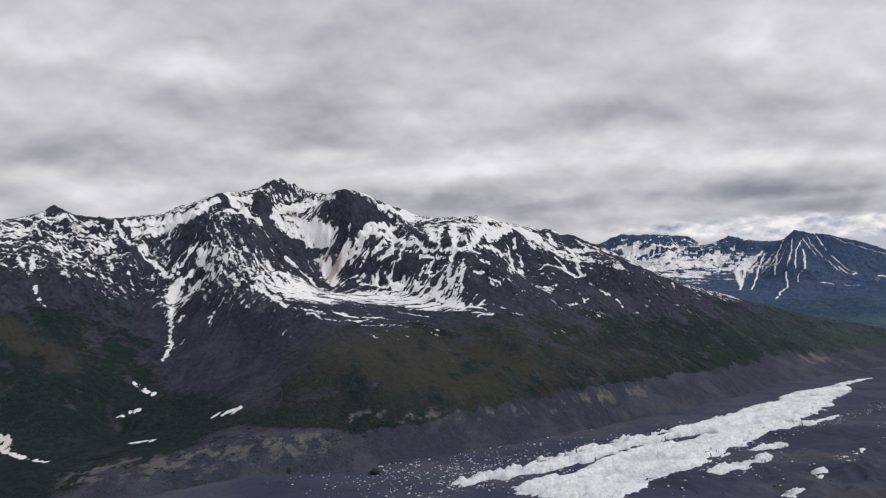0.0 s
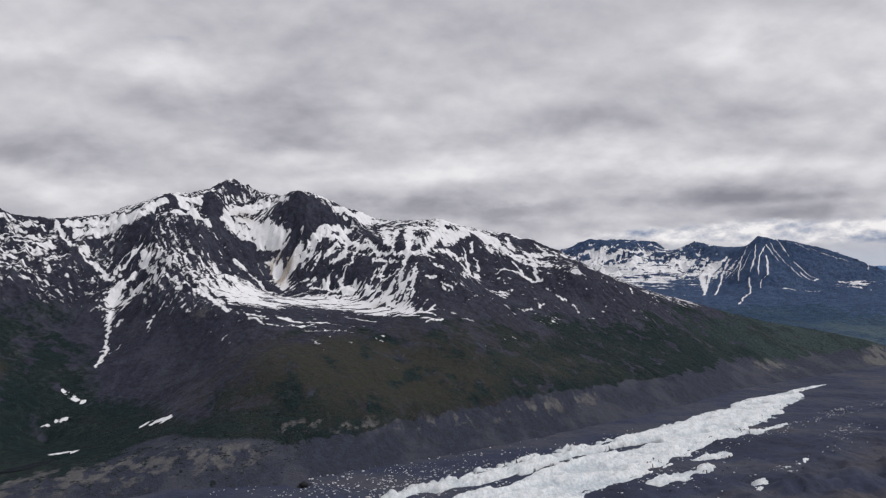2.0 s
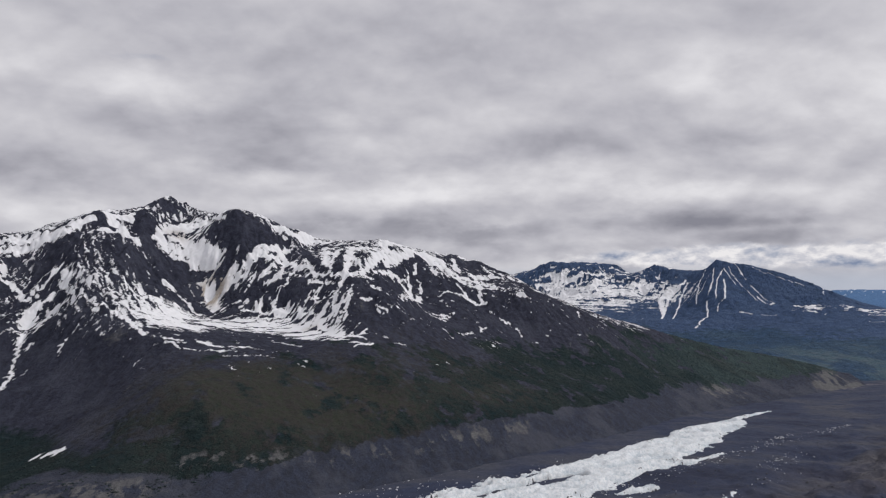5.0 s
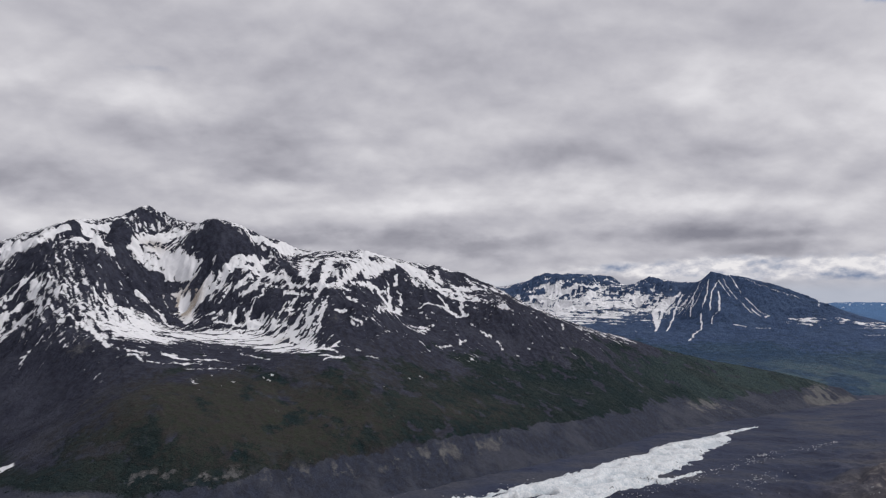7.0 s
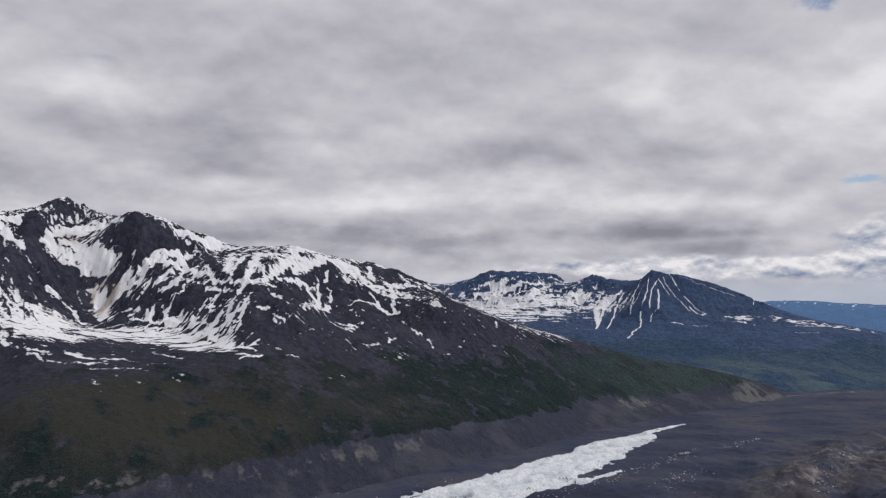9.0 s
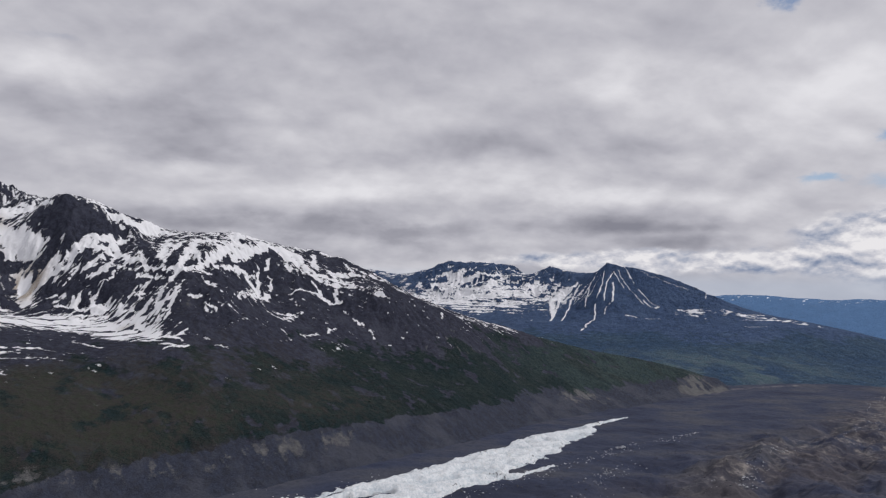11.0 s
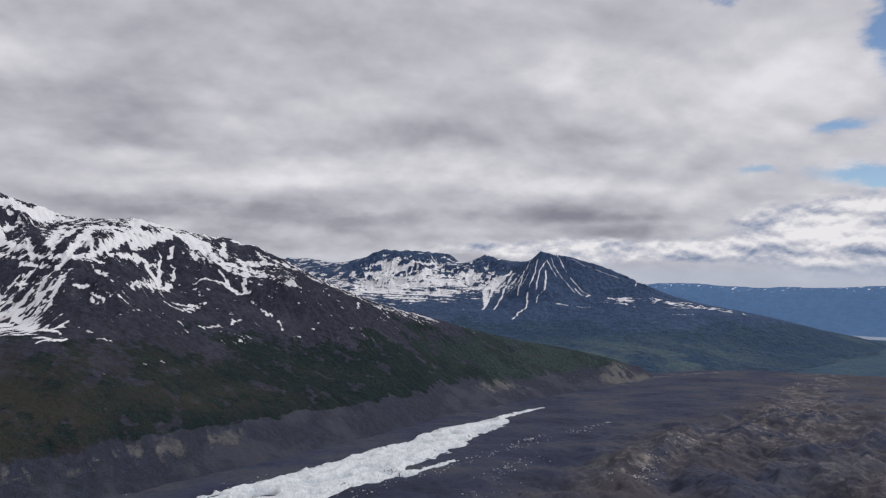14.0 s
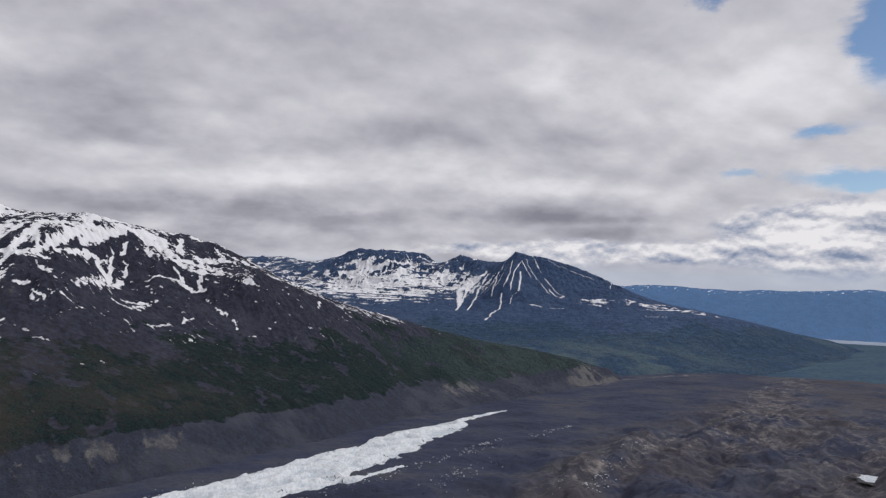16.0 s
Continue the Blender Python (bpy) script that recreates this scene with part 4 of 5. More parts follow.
worn = smooth(-0.5, 0.25, fbm(X, Y, 14, 3, 167, 0.7))
low_snow = np.maximum(along(X, Y, [(-318, 996), (-286, 986)], 9), along(X, Y, [(-484, 1114), (-452, 1100)], 6.5))
low_snow = np.maximum(low_snow, np.maximum(along(X, Y, [(-484, 1048), (-478, 1052)], 5), along(X, Y, [(-468, 1062), (-460, 1066)], 5)))
low_snow = np.maximum(low_snow, np.maximum(along(X, Y, [(-418, 950), (-392, 952)], 6), blob(X, Y, -576, 922, 34, 13, -25)))
low_snow = np.maximum(low_snow, along(X, Y, [(-556, 908), (-495, 882)], 4))
lie += 3.0 * low_snow * (0.5 + 0.5 * worn) - 3 * smooth(0.3, 0.6, pond)
specks = smooth(0.92, 1.2, fbm(X * 0.42, Y, 8.5, 3, 151, 0.75)) * smooth(70, 170, Z0) * smooth(0.0, 0.8, fbm(X, Y, 180, 2, 155) + 0.25 * smooth(120, 260, Z0)) * (0.35 + 0.65 * smooth(-560, -420, X))
flecks = smooth(0.5, 0.7, perlin(X / 24, (Y + 0.35 * X + 4 * grit) / 7.5, 161)) * smooth(95, 150, Z0) * smooth(-0.2, 0.5, fbm(X, Y, 120, 3, 163)) * smooth(-470, -330, X) * (0.55 + 0.45 * smooth(-0.3, 0.4, fbm(X, Y, 90, 3, 183)))
lie = np.maximum(lie, np.maximum(1.5 * specks, 1.45 * flecks) - 0.6)
snow = np.clip(0.5 + 0.42 * lie, 0, 1)
green = smooth(175, 100, Z0 + 52 * fbm(X, Y, 120, 5, 95, 0.65) + 45 * smooth(-60, -260, X) * smooth(60, 160, Z0)) * smooth(1.15, 0.7, steep)
green = np.maximum(green, 0.9 * smooth(-520, -640, X) * smooth(230, 150, Z0 + 20 * fbm(X, Y, 80, 3, 96)))
green *= 1 - 0.85 * smooth(-520, -390, X + 0.25 * (Y - 1090) + 30 * fbm(X, Y, 60, 3, 193)) * smooth(-140, -260, X - 0.1 * (Y - 1050) + 40 * fbm(X, Y, 60, 3, 195)) * smooth(36, 70, Z0)
green *= 1 - 0.85 * smooth(0.3, 0.7, fbm(X, Y, 38, 4, 745, 0.6)) * smooth(30, 70, Z0)
wall_top = Z0 - 20 * smooth(775, 720, V) + 9 * fbm(X, Y, 40, 4, 97, 0.6) + 1.5 * streak
scree = smooth(46, 34, wall_top) * smooth(880, 830, V) * smooth(1740, 1620, U)
scree = np.maximum(scree, smooth(935, 880, V + 18 * fbm(X, Y, 60, 3, 169)) * smooth(500, 400, U) * smooth(50, 38, Z0))
scree = np.maximum(scree, smooth(-4, -10, Z0))
scree = np.maximum(scree, smooth(30, 16, Z0 + 10 * fbm(X, Y, 45, 4, 747, 0.6)) * smooth(1560, 1680, U) * smooth(2720, 2560, U))
bare = np.clip(1.0 * blob(X, Y, 1295, 1915, 75, 38, 45) * smooth(-0.7, 0.4, fbm(X, Y, 30, 4, 173, 0.65) + 0.25 * streak) + 0.9 * along(X, Y, [(1230, 1876), (1320, 1890), (1400, 1950)], 14) + 0.85 * along(X, Y, [(830, 1640), (870, 1680), (940, 1690)], 22) * smooth(-0.7, 0.4, fbm(X, Y, 30, 4, 175, 0.65) + 0.25 * streak)
               + 0.7 * along(X, Y, [(-120, 930), (-40, 943), (60, 986), (216, 1078), (330, 1172)], 12) * smooth(-0.4, 0.6, fbm(X, Y, 26, 4, 165, 0.7)) + 0.9 * along(X, Y, [(-420, 840), (-330, 860), (-250, 875), (-170, 890)], 42) * smooth(46, 36, Z0) * smooth(-0.5, 0.6, fbm(X, Y, 24, 4, 191, 0.7)) + 0.5 * blob(X, Y, -322, 1255, 26, 18) + 0.45 * blob(X, Y, -568, 1152, 14, 20) + 0.4 * blob(X, Y, 60, 1402, 22, 20)
               + 0.5 * smooth(0.9, 1.3, fbm(X, Y, 26, 3, 157, 0.6)) * smooth(40, 80, Z0)
               + 0.75 * smooth(0.45, 0.9, drawn(X, Y, -0.2, 0.98, 24, 8, 771)) * blob(X, Y, 560, 1640, 170, 75, 30), 0, 1)
# olive grassland, plus sunlight painted in on the west stroke and eastern toe
meadow_sun = np.clip(1.0 * blob(X, Y, 85, 1075, 60, 22, 10) + 1.1 * blob(X, Y, -40, 1065, 190, 110, 10) + 1.3 * along(X, Y, [(-695, 1119), (-642, 1097), (-590, 1087)], 25.7) + 0.4 * blob(X, Y, 300, 1230, 120, 30, 35) + 0.35 * blob(X, Y, 230, 1280, 200, 110, 30) + 0.55 * blob(X, Y, 1080, 1880, 190, 50, 22), 0, 1) * smooth(-1.0, 0.2, fbm(X, Y, 50, 4, 159, 0.6))
dirt = np.clip(1.9 * blob(X, Y, -256, 1580, 26, 36) * smooth(-1.6, 0.3, streak) + 0.6 * blob(X, Y, -362, 1695, 26, 16) + 0.5 * blob(X, Y, -30, 1385, 14, 8) + 0.7 * blob(X, Y, -580, 922, 40, 20), 0, 1)
# streaks, set darker low in the west and paler on the dome
grain = np.clip(0.5 + 0.4 * blob(X, Y, -225, 1695, 90, 45) + 0.2 * streak + 0.14 * fine - 0.3 * smooth(-130, -250, X) * smooth(230, 160, Z0), 0, 1)
# haze painted over the turf, growing eastward to the toe
haze_turf = smooth(430, 1150, X + 60 * fbm(X, Y, 90, 3, 741)) * smooth(0.1, 0.6, green) * (0.55 + 0.6 * smooth(-0.3, 0.5, fbm(X, Y, 130, 4, 743, 0.6)))
layers = {"snow": snow, "green": green, "scree": scree, "meadow_sun": meadow_sun, "dirt": dirt, "bare": bare, "grain": grain, "haze_turf": haze_turf}
wire = grid_normals(Z, DY, DX)
above = cells(Z) > -38
has_snow = cells(snow) > 0.34
is_scree, is_green = cells(scree) > 0.5, cells(green) > 0.5
seat = (green > 0.45) & (meadow_sun < 0.45) & (snow < 0.3) & (scree < 0.4) & (Z0 > 24) & (Z0 < 190) & (fbm(X, Y, 45, 3, 171, 0.6) > -0.15)
shrubs = (scree > 0.5) & (X < -90) & (Z0 > 8) & (snow < 0.3) & (fbm(X, Y, 22, 3, 197, 0.6) > 0.35)
PLAIN_SITES = np.stack([X[shrubs], Y[shrubs], Z[shrubs] + 0.2], -1)
SLOPE_SITES = np.stack([X[seat], Y[seat], Z[seat] + 0.3], -1)
great_mountain = new("mountain")
tagged(great_mountain, "broad dark mountain with streaked snow, cirque bowl and green foot", "mountain")
in_bowl, in_gully = cells(bowl) > 0.25, cells(along(X, Y, [(-555, 1439), (-505, 1320), (-463, 1190)], 30)) > 0.3
in_cirque, lowland = cells(blob(X, Y, -345, 1690, 60, 60)) > 0.35, cells(Z0) < 90
sheet("bowl_snowfield", X, Y, Z, layers, mat_slope, great_mountain, above & has_snow & in_bowl, wire)
sheet("gully_snow", X, Y, Z, layers, mat_slope, great_mountain, above & has_snow & in_gully, wire)
sheet("cirque_snowfield", X, Y, Z, layers, mat_slope, great_mountain, above & has_snow & in_cirque, wire)
patches = above & has_snow & lowland & ~in_gully
for cx, cy, rr in ((-302, 991, 45), (-468, 1107, 32), (-470, 1056, 26), (-405, 951, 30), (-576, 922, 42), (-515, 890, 36)):
    one = patches & (np.hypot(cells(X) - cx, cells(Y) - cy) < rr)
    if one.any():
        sheet("snow_patch", X, Y, Z, layers, mat_slope, great_mountain, one, wire)
    patches &= ~one
sheet("snow_flecks", X, Y, Z, layers, mat_slope, great_mountain, patches, wire)
sheet("snow_cover", X, Y, Z, layers, mat_slope, great_mountain, above & has_snow & ~(in_bowl | in_gully | in_cirque | lowland), wire)
sheet("moraine_wall", X, Y, Z, layers, mat_slope, great_mountain, above & ~has_snow & is_scree, wire)
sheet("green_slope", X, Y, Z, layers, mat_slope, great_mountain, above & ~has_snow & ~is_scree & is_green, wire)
rock = above & ~has_snow & ~is_scree & ~is_green
for part_name, cx, cy, rr in (("summit_crag", -422, 1795, 75), ("dome_cliff", -225, 1700, 95), ("rock_knob", -822, 1500, 45), ("rock_knob", 302, 1820, 70)):
    one = rock & (np.hypot(cells(X) - cx, cells(Y) - cy) < rr)
    sheet(part_name, X, Y, Z, layers, mat_slope, great_mountain, one, wire)
    rock &= ~one
sheet("rock_face", X, Y, Z, layers, mat_slope, great_mountain, rock, wire)

# ---- the far range and the pointed peak ----
FAR_CREST = [(406, 4493, 351), (634, 4536, 359), (825, 4421, 303), (922, 4158, 341), (988, 3947, 402), (1121, 3873, 398), (1296, 3834, 384), (1385, 3759, 320),
             (1467, 3631, 374), (1515, 3457, 330), (1558, 3336, 326), (1611, 3256, 379)]
CONE_EAST = [(1611, 3256, 379), (1713, 3166, 357), (1828, 3112, 321), (1939, 3055, 269), (2047, 2994, 209), (2142, 2876, 163), (2245, 2745, 140), (2431, 2665, 102), (2776, 2762, 45), (3100, 2900, 5)]
SNOW_BOWL = [(848, 3563, 190), (1021, 3637, 270), (1141, 3408, 225), (1280, 3528, 281)]
CONE_FOOT = [(1009, 3028, 118), (1235, 2917, 126), (1331, 2833, 101), (1596, 2780, 122), (1852, 2703, 136)]
MID_FOOT = [(930, 3247, 137), (1051, 2813, 88), (1246, 2651, 64), (1550, 2580, 81), (1838, 2478, 76), (2245, 2500, 70)]
LOW_FOOT = [(900, 2500, 40), (1270, 2429, 40), (1524, 2313, 40), (1998, 2369, 36), (2500, 2420, 10), (2900, 2600, -20)]
EDGE = [(700, 2200, 20), (1200, 2150, 14), (1450, 2100, 6), (1700, 2090, -10), (2200, 2170, -16), (2800, 2350, -30)]
FAR_UNDER = [(300, 2000, -40), (1200, 1990, -40), (1500, 1985, -40), (2000, 2000, -50), (2900, 2150, -60)]
CONE_RIB = [(1611, 3256, 379), (1500, 3080, 240), (1420, 2960, 150)]
CONE_FRONT = [(1611, 3256, 379), (1660, 3080, 262), (1680, 2900, 160)]
CONE_GULLY = [(1500, 3330, 290), (1400, 3160, 180), (1333, 3020, 122)]
BACK_FAR = [(300, 4750, 250), (1000, 4500, 240), (1700, 4200, 200), (2300, 3600, 120), (2900, 3300, 0)]
WEST_FAR = [(250, 4300, 240), (300, 3700, 150), (400, 3000, 80)]
FX, FY = 3.6, 4.5
X, Y = np.meshgrid(np.arange(300, 3000, FX), np.arange(1985, 4600, FY))
Z0 = landform([FAR_CREST, CONE_EAST, SNOW_BOWL, CONE_FOOT, MID_FOOT, LOW_FOOT, EDGE, CONE_RIB, CONE_FRONT, CONE_GULLY, FAR_UNDER, BACK_FAR, WEST_FAR], X, Y, 80.0, 6.0)
gy, gx = np.gradient(Z0, FY, FX)
steep = np.hypot(gx, gy)
wx, wy = 40 * fbm(X, Y, 180, 3, 257), 40 * fbm(X, Y, 180, 3, 259)
crag = ridged(X + wx, Y + wy, 190, 6, 261, 0.55)
crag -= crag.mean()
high = smooth(100, 240, Z0)
ridgeline = np.maximum(along(X, Y, [p[:2] for p in FAR_CREST], 40), along(X, Y, [p[:2] for p in CONE_EAST], 40))
smooth_cone = 1 - 0.93 * blob(X, Y, 1660, 3120, 300, 280, -35)
Z1 = Z0 + (1.5 + 24 * high * smooth(0.2, 0.6, steep)) * (1 - 0.7 * ridgeline) * smooth_cone * crag
hollow = (spread(Z1, 4) - Z1) / 4.0
streak = fall_streaks(Z1, fbm(X, Y, 15, 3, 201, 0.65), FY, FX, 7)
streak /= streak.std()
Z = Z1 + 4 * blob(X, Y, 1611, 3256, 45, 45) + 6 * ridgeline * high * ridged(X, Y, 55, 3, 263) + (0.4 + (1.2 + 3.0 * ridgeline) * high * smooth_cone) * streak * smooth(0.15, 0.5, steep) + 1.5 * fbm(X, Y, 40, 4, 271, 0.6)
cone = blob(X, Y, 1680, 3080, 330, 270, -35)
lie = -1.4 + 1.5 * smooth(95, 175, Z0 + 14 * fbm(X, Y, 160, 3, 291)) + (0.14 * streak + 0.75 * np.clip(hollow, -1.5, 1.5)) * (1 - 0.85 * cone) * smooth(60, 110, Z0) + 0.5 * fbm(X, Y, 75, 4, 319, 0.6) * (1 - cone) + 0.6 * perlin(X / 90, (Z0 + 9 * crag) / 6.5, 293) * (1 - cone) - 2.7 * cone - 1.1 * smooth(1750, 2000, X)
lie += 1.7 * blob(X, Y, 1060, 3560, 300, 170, -30) - (3.2 - 3.1 * smooth(-0.1, 0.9, streak + 0.6 * fbm(X, Y, 60, 2, 329))) * along(X, Y, [(870, 3885), (985, 3905), (1121, 3835), (1250, 3790)], 62)
lie -= 1.25 * smooth(0.26, 0.05, np.abs(perlin((X + Y) / 150, (Z0 + 6 * crag + 5 * fbm(X, Y, 90, 3, 325)) / 8.5, 327))) * smooth(120, 160, Z0) * smooth(330, 260, Z0) * (1 - cone)
lie -= 1.9 * (0.4 + 0.6 * smooth(-0.4, 0.4, fbm(X, Y, 40, 3, 321, 0.6))) * (blob(X, Y, 1065, 3610, 34, 26) + blob(X, Y, 1241, 3540, 30, 34) + blob(X, Y, 1412, 3478, 40, 40) + blob(X, Y, 1485, 3382, 26, 36) + blob(X, Y, 831, 3838, 40, 30) + blob(X, Y, 1467, 3600, 26, 40))
lie += (1.3 + 1.5 * drawn(X, Y, -0.75, -0.66, 150, 26, 335)) * blob(X, Y, 1390, 3310, 80, 200, 35)
lie -= 1.35 * smooth(0.15, 0.6, fbm(X, Y, 75, 5, 339, 0.62) + 0.25 * streak) * smooth(190, 250, Z0) * (1 - cone)
lie += 1.2 * smooth(1900, 2000, X) * blob(X, Y, 2180, 2830, 190, 40, -52) + 0.9 * smooth(0.8, 1.2, fbm(X, Y, 50, 3, 297, 0.7)) * smooth(90, 130, Z0)
CONE_SNOW = [
    ([(1593, 3235), (1532, 3136), (1486, 3076)], 5.8), ([(1610, 3193), (1558, 3141), (1506, 3045)], 5.8), ([(1588, 3137), (1568, 3085), (1532, 3013)], 10),
    ([(1532, 3013), (1499, 3005), (1473, 2956)], 4.1), ([(1469, 3050), (1422, 2940), (1368, 2890), (1315, 2818)], 5.9), ([(1640, 3207), (1640, 3107), (1657, 2976)], 5.2),
    ([(1685, 3256), (1672, 3123), (1693, 2986), (1712, 2942)], 5.2), ([(1619, 3197), (1621, 3097)], 5.9), ([(1670, 3006), (1676, 2950), (1712, 2942)], 9.8),
    ([(1569, 3281), (1498, 3196), (1433, 3076)], 3.8), ([(1501, 3345), (1395, 3271), (1317, 3144), (1257, 3020)], 8.7)]
CONE_FLECKS = [
    ([(1504, 3330), (1407, 3184), (1312, 3030)], 5.2), ([(1456, 3312), (1337, 3239), (1297, 3102)], 14.6), ([(1706, 3167), (1786, 3103), (1888, 3025)], 4.4),
    ([(1770, 2900), (1812, 2876)], 5.6), ([(1794, 2840), (1815, 2808)], 5.5), ([(1548, 2918), (1588, 2888)], 4.3),
    ([(1617, 2869), (1670, 2852)], 4.3), ([(1938, 2962), (2754, 4284)], 5.8), ([(1937, 2859), (1991, 2856)], 4.5),
    ([(2002, 2819), (2172, 2870)], 5.8), ([(1942, 2734), (2035, 2757)], 4.4), ([(2035, 2757), (2245, 2783)], 6.3),
    ([(1921, 2661), (2024, 2667)], 3.8)]
FAR_DARK = [
    ([(902, 3954), (939, 3899), (1053, 3887), (1151, 3785), (1232, 3785)], 24), ([(863, 3772), (826, 3746)], 13.2), ([(1035, 3669), (1087, 3674), (1120, 3669)], 14.6),
    ([(1241, 3629), (1243, 3495), (1286, 3565)], 22.3), ([(1413, 3616), (1442, 3537), (1476, 3477)], 16.1), ([(1300, 3839), (1298, 3721)], 10.2),
    ([(1368, 3679), (1410, 3636)], 9.9), ([(1342, 3367), (1377, 3347)], 13.7), ([(829, 3850), (776, 3829)], 13.5),
    ([(614, 4317), (653, 4034), (717, 3831)], 14.2), ([(456, 4398), (538, 4296)], 19.1), ([(1120, 3626), (1194, 3649)], 6.5),
    ([(1323, 3606), (1322, 3508)], 9.6)]
apart = smooth(20, 70, np.hypot(X - 1611, Y - 3256))
runnels, cliffs = np.zeros_like(X), np.zeros_like(X)
fx_, fy_ = X + 3 * fbm(X, Y, 30, 3, 331, 0.6), Y + 4 * fbm(X, Y, 30, 3, 333, 0.6)
for group in (CONE_SNOW, CONE_FLECKS):
    for run, wide in group:
        stroke(runnels, fx_, fy_, run, 0.58 * wide)
for run, wide in FAR_DARK:
    stroke(cliffs, fx_, fy_, run, 1.1 * wide)
lie += 3.4 * runnels * (0.7 + 0.3 * smooth(-0.8, -0.1, fbm(X, Y, 45, 2, 323))) * (0.5 + 0.5 * apart) - 2.8 * cliffs * (1 - 0.9 * smooth(0.0, 0.6, streak))
turn_c, away = np.arctan2(X - 1611, 3262 - Y), np.hypot(X - 1611, Y - 3262)
lie += 2.2 * smooth(0.32, 0.55, perlin(turn_c * 30, away / 420, 315)) * smooth(300, 130, away) * smooth(25, 70, away) * smooth(1.15, 0.8, np.abs(turn_c + 0.3))
lie += 3.6 * smooth(-0.1, 0.25, perlin(X / 50, Z0 / 3.6, 295)) * np.maximum(blob(X, Y, 2080, 2790, 230, 40, -20), 0.8 * blob(X, Y, 1830, 2850, 130, 40, -10))
snow = np.clip(0.5 + 0.42 * lie, 0, 1)
green = smooth(120, 60, Z0 + 20 * fbm(X, Y, 200, 3, 299))
zero = np.zeros_like(Z)
# warmer green foot, its sunlit tone painted into the colour
meadow_sun = 0.45 * smooth(0.1, 0.6, fbm(X, Y, 260, 3, 303)) * smooth(60, 20, Z0) + 0.6 * smooth(2600, 2250, Y) * smooth(800, 1150, X) * smooth(2200, 1750, X) * smooth(-0.5, 0.4, fbm(X, Y, 140, 4, 305, 0.6))
layers = {"snow": snow, "green": green, "scree": zero, "meadow_sun": meadow_sun, "dirt": zero, "bare": zero, "haze_turf": zero, "grain": np.clip(0.5 + 0.25 * streak, 0, 1)}
wire = grid_normals(Z, FY, FX)
above = cells(Z) > -45
has_snow, is_green = cells(snow) > 0.34, cells(green) > 0.5
pointed = cells(0.55 * (X - 1515) + 0.35 * (3457 - Y)) > 0
far_range = tagged(new("mountain"), "distant range of crags under thick snow, haze painted in blue-grey", "mountain")
peak = tagged(new("mountain"), "distant pointed dark peak with thin snow runnels", "mountain")
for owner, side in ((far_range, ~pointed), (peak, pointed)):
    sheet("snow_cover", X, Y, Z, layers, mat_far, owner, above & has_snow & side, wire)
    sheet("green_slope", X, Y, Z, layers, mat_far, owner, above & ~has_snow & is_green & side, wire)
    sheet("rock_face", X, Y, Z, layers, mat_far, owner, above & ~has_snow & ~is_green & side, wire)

# ---- the farthest upland and the lake before it ----
A, R = np.meshgrid(np.radians(np.linspace(-8, 82, 420)), np.linspace(4330, 4950, 34))
X, Y = 260 + R * np.sin(A), 120 + R * np.cos(A)
rise = smooth(4360, 4880, R)
Z = -22 + 262 * rise ** 0.8 + 16 * rise * fbm(X, Y, 520, 5, 401, 0.55)
lie = 0.33 * smooth(0.74, 0.95, rise) + 0.3 * fbm(X, Y, 32, 4, 405, 0.7)
zero = np.zeros_like(Z)
upland = sheet("upland", X, Y, Z, {"snow": np.clip(lie, 0, 0.75), "green": zero, "scree": zero, "meadow_sun": zero, "dirt": zero, "bare": zero, "haze_turf": zero, "grain": zero + 0.6}, mat_upland)
tagged(upland, "far upland, its haze painted and glowing blue, with a few snow flecks on its top", "hills", kind="structure")
A, R = np.meshgrid(np.radians(np.linspace(40.5, 70, 60)), np.linspace(4150, 4420, 8))
X, Y = 260 + R * np.sin(A), 120 + R * np.cos(A)
tagged(sheet("lake", X, Y, np.full_like(X, -12.0), {}, mat_lake), "narrow lake, painted pale with the sky's reflection, below the far upland", "lake", kind="structure")


# ---- thickets on the lower slopes, stones on the glacier ----
def scatter(name, places, sizes, seed, mat, flat, rng_colour=0.0):
    """Many small uneven lumps in one mesh."""
    rng = np.random.default_rng(seed)
    base = np.array([(0, 0, 1.0), (0.9, 0, 0.25), (0.28, 0.86, 0.3), (-0.73, 0.53, 0.2), (-0.73, -0.53, 0.3), (0.28, -0.86, 0.22), (0.5, 0.36, -0.5), (-0.5, -0.2, -0.5), (0.2, -0.5, -0.5)])
    tris = np.array([(0, 1, 2), (0, 2, 3), (0, 3, 4), (0, 4, 5), (0, 5, 1), (1, 6, 2), (2, 6, 3), (3, 7, 4), (3, 6, 7), (4, 7, 5), (5, 7, 8), (5, 8, 1), (1, 8, 6)])
    n = len(places)
    turn_ = rng.uniform(0, 2 * math.pi, n)
    v = base[None] * (1 + 0.35 * rng.uniform(-1, 1, (n, len(base), 3)))
    v[..., 2] *= flat
    c, s_ = np.cos(turn_)[:, None], np.sin(turn_)[:, None]
    v = np.stack([v[..., 0] * c - v[..., 1] * s_, v[..., 0] * s_ + v[..., 1] * c, v[..., 2]], -1) * sizes[:, None, None] + places[:, None, :]
    f = (tris[None] + len(base) * np.arange(n)[:, None, None]).reshape(-1)
    mesh = bpy.data.meshes.new(name)
    mesh.vertices.add(n * len(base))
    mesh.vertices.foreach_set("co", v.astype(np.float32).ravel())
    mesh.loops.add(len(f))
    mesh.loops.foreach_set("vertex_index", f.astype(np.int32))
    mesh.polygons.add(len(f) // 3)
    mesh.polygons.foreach_set("loop_start", np.arange(0, len(f), 3, dtype=np.int32))
    mesh.update(calc_edges=True)
    mesh.materials.append(mat)
    return new(name, mesh)


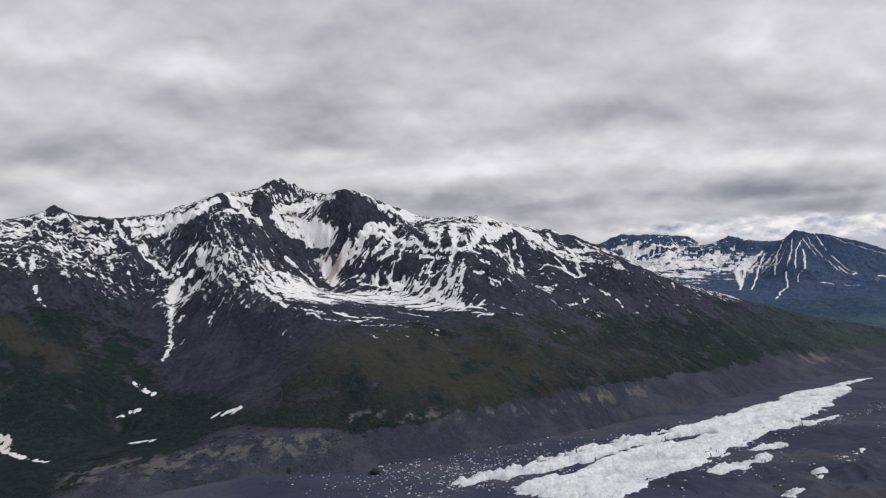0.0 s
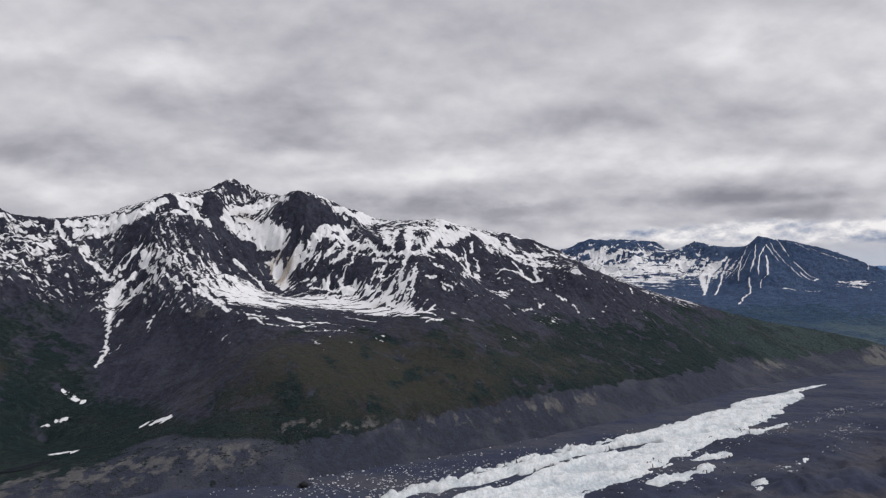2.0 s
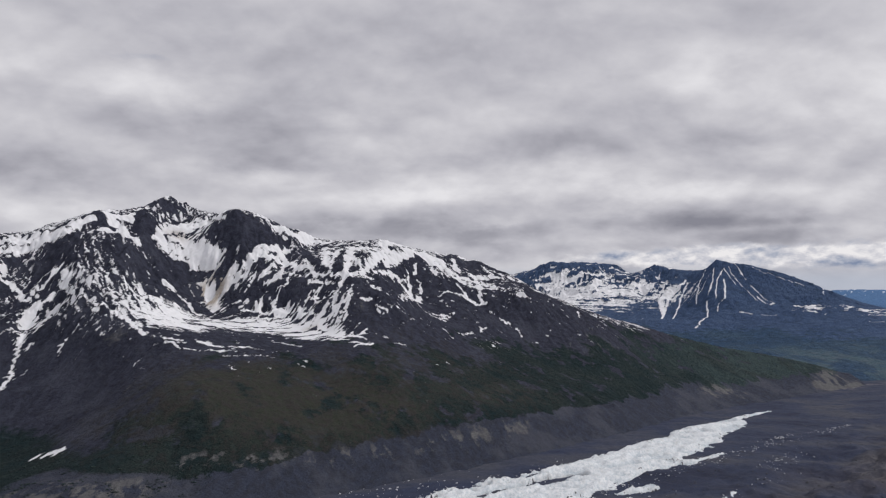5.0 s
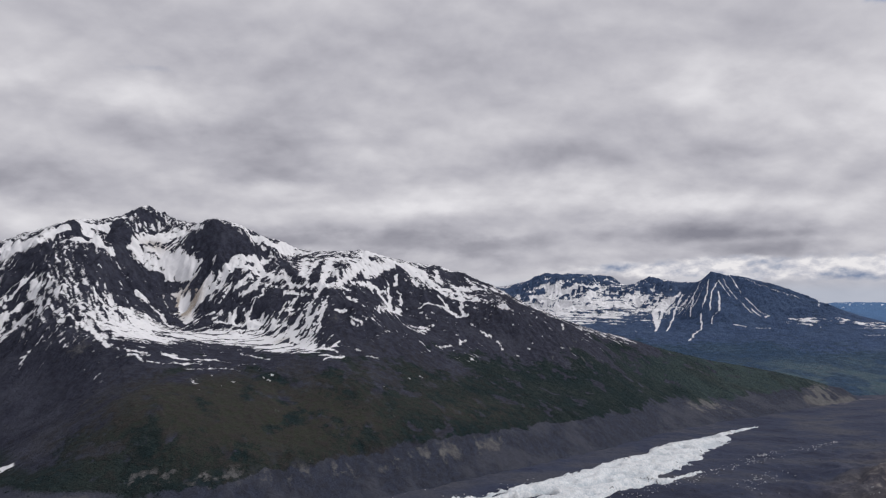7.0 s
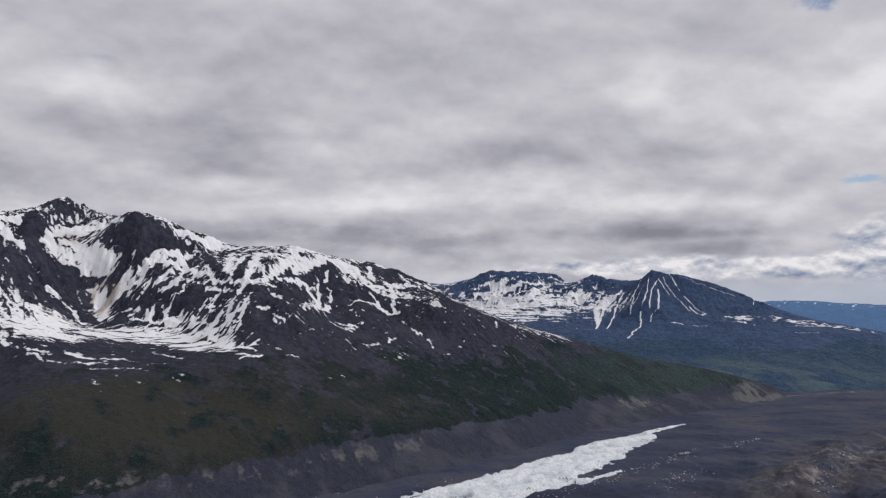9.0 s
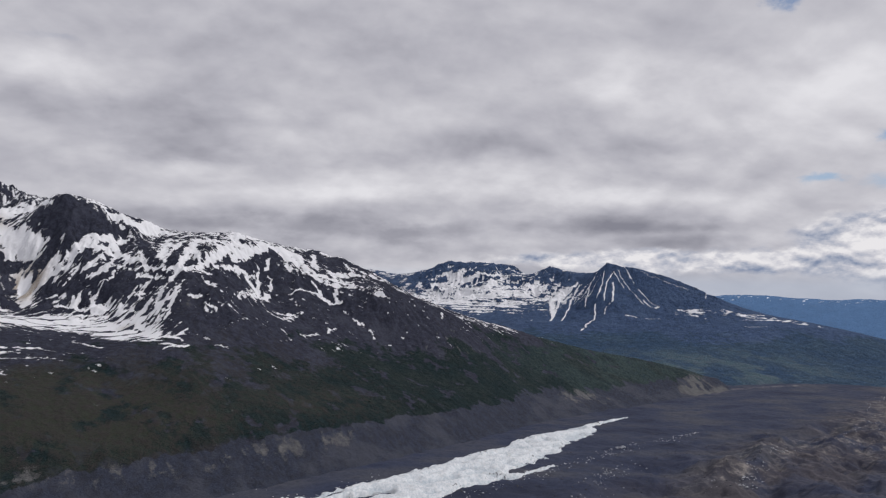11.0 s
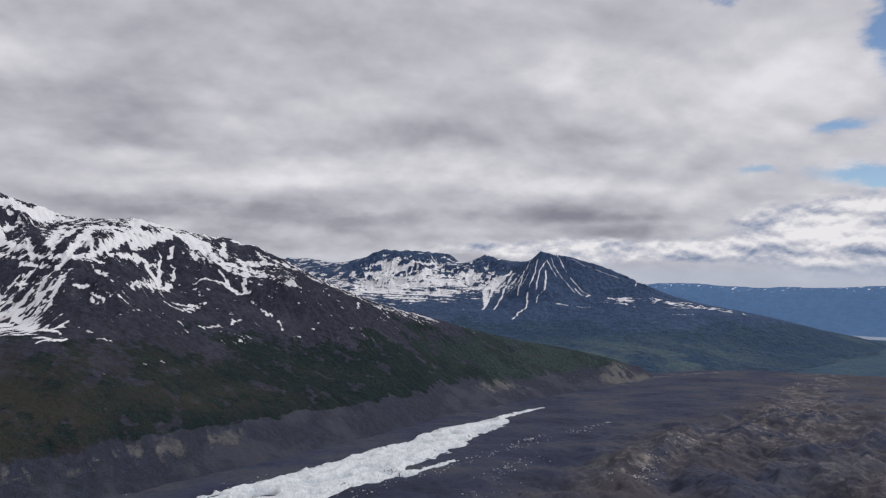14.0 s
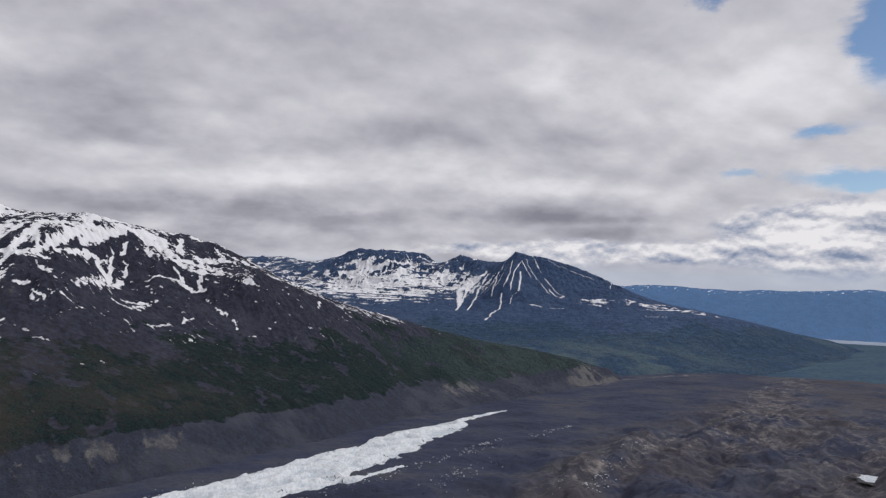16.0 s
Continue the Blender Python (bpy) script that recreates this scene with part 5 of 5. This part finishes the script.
def lump_material(name, dark, light):
    m, t, out, pos = material(name)
    island = t.nodes.new("ShaderNodeNewGeometry").outputs["Random Per Island"]
    n1 = noise_of(t, pos, 1.2, 4, 0.6)
    surface(t, out, mix(t, mth(t, "ADD", mth(t, "MULTIPLY", island, 0.7), mth(t, "MULTIPLY", n1, 0.3)), dark, light), 0.9, n1, 0.5, 0.5, 0.15)
    return m


rng = np.random.default_rng(5)
pick = rng.choice(SLOPE_SITES.shape[0], 5600, replace=False)
low = rng.choice(PLAIN_SITES.shape[0], 400, replace=False)
tagged(scatter("thicket", np.concatenate([SLOPE_SITES[pick], PLAIN_SITES[low]]), 0.6 + 1.8 * rng.uniform(0, 1, 6000) ** 2, 7, lump_material("alder_leaf", (0.022, 0.038, 0.042), (0.042, 0.056, 0.052)), 0.5),
       "low dark green alder scrub over the mountain foot", "shrubs", kind="stuff")
pick = rng.choice(STONE_SITES.shape[0], 5000, replace=False)
tagged(scatter("stones", STONE_SITES[pick], rng.uniform(0.5, 1.2, 5000) ** 2 * 1.2, 9, lump_material("grey_stone", (0.055, 0.058, 0.078), (0.12, 0.12, 0.128)), 0.6),
       "grey boulders strewn over the glacier's gravel", "stones", kind="stuff")
# broken ice: a field of small fragments at the ridge's head, and crumbs along its edges
spots = []
for (cu_, cv_), (ru, rv), many in (((500, 665), (75, 62), 1150), ((600, 640), (90, 30), 260), ((700, 690), (90, 18), 50), ((690, 612), (170, 14), 420), ((820, 560), (110, 14), 120), ((760, 462), (100, 22), 150),
                                   ((1000, 496), (130, 10), 130), ((1250, 490), (130, 10), 90), ((1370, 508), (26, 4), 90), ((1310, 492), (26, 5), 70), ((1200, 434), (36, 6), 90), ((1150, 420), (30, 6), 60), ((1545, 488), (40, 5), 90), ((1300, 283), (40, 5), 130),
                                   ((1210, 285), (36, 8), 90), ((1469, 300), (50, 8), 90), ((1911, 265), (90, 14), 120), ((960, 388), (110, 8), 60), ((2369, 334), (90, 10), 60), ((2690, 566), (14, 5), 25)):
    spots.append(np.stack([rng.normal(cu_, ru, many), rng.normal(cv_, rv, many)], -1))
spots = np.concatenate(spots)
spots = spots[(fbm(spots[:, 0] * 0.6, spots[:, 1], 22, 3, 611, 0.6) > -0.25) & (spots[:, 0] > 300)]
du, dv, dz = DEBRIS
lie = dz[np.clip(np.searchsorted(dv, spots[:, 1]), 0, len(dv) - 1), np.clip(np.searchsorted(du, spots[:, 0]), 0, len(du) - 1)]
px_, py_ = xy(spots[:, 0], spots[:, 1])
tagged(scatter("ice_rubble", np.stack([px_, py_, lie + 0.2], -1), (0.5 + 1.6 * rng.uniform(0, 1, len(spots)) ** 2.5) * np.where(spots[:, 0] > 900, 0.85, 1.0), 13, lump_material("dirty_ice", (0.34, 0.36, 0.39), (0.86, 0.87, 0.88)), 0.5),
       "scattered small white ice fragments on dark gravel", "ice rubble", kind="stuff")
# a single black lump fills the hollow that pit cuts in the gravel
tagged(scatter("boulder", np.array([[-84.0, 846.0, 5.0]]), np.array([7.5]), 3, lump_material("black_lump", (0.02, 0.021, 0.026), (0.03, 0.03, 0.036)), 0.7), "large black lump in a hollow of the gravel", "boulder")

# ---- a lone snow patch on the gravel ----
P, Q = np.meshgrid(np.linspace(-1.6, 1.6, 60), np.linspace(-1.6, 1.6, 60))
X, Y = 1222 + 20 * P, 950 + 24 * Q
lobe = 1 - (P ** 2 + Q ** 2) ** 0.5 + 0.25 * fbm(P, Q, 0.8, 3, 601)
Z = 9 - 21 * smooth(900, 2100, uv(X, Y)[0]) + 5 + 5 * np.clip(lobe, -1, 0.5)
tagged(sheet("snow_patch", X, Y, Z, {"edge": smooth(0.1, -0.1, lobe), "dip_shade": 0.5 + 0 * lobe}, mat_ice, None, cells(lobe) > -0.3), "pale grey snow patch lying on brown gravel", "snow patch")

# ---- the dark pond at the slope's foot ----
P, Q = np.meshgrid(np.linspace(-1.3, 1.3, 40), np.linspace(-1.3, 1.3, 30))
X, Y = -420 + 0.616 * 34 * P - 0.788 * 10 * Q, 910 + 0.788 * 34 * P + 0.616 * 10 * Q
tagged(sheet("pond", X, Y, np.full_like(X, POND_LEVEL), {}, plain_material("pond_water", (0.02, 0.024, 0.032), 0.15, 0.4, 0.05), None, cells(P ** 2 + Q ** 2) < 1.2), "small dark pond between slope and moraine", "pond", kind="structure")
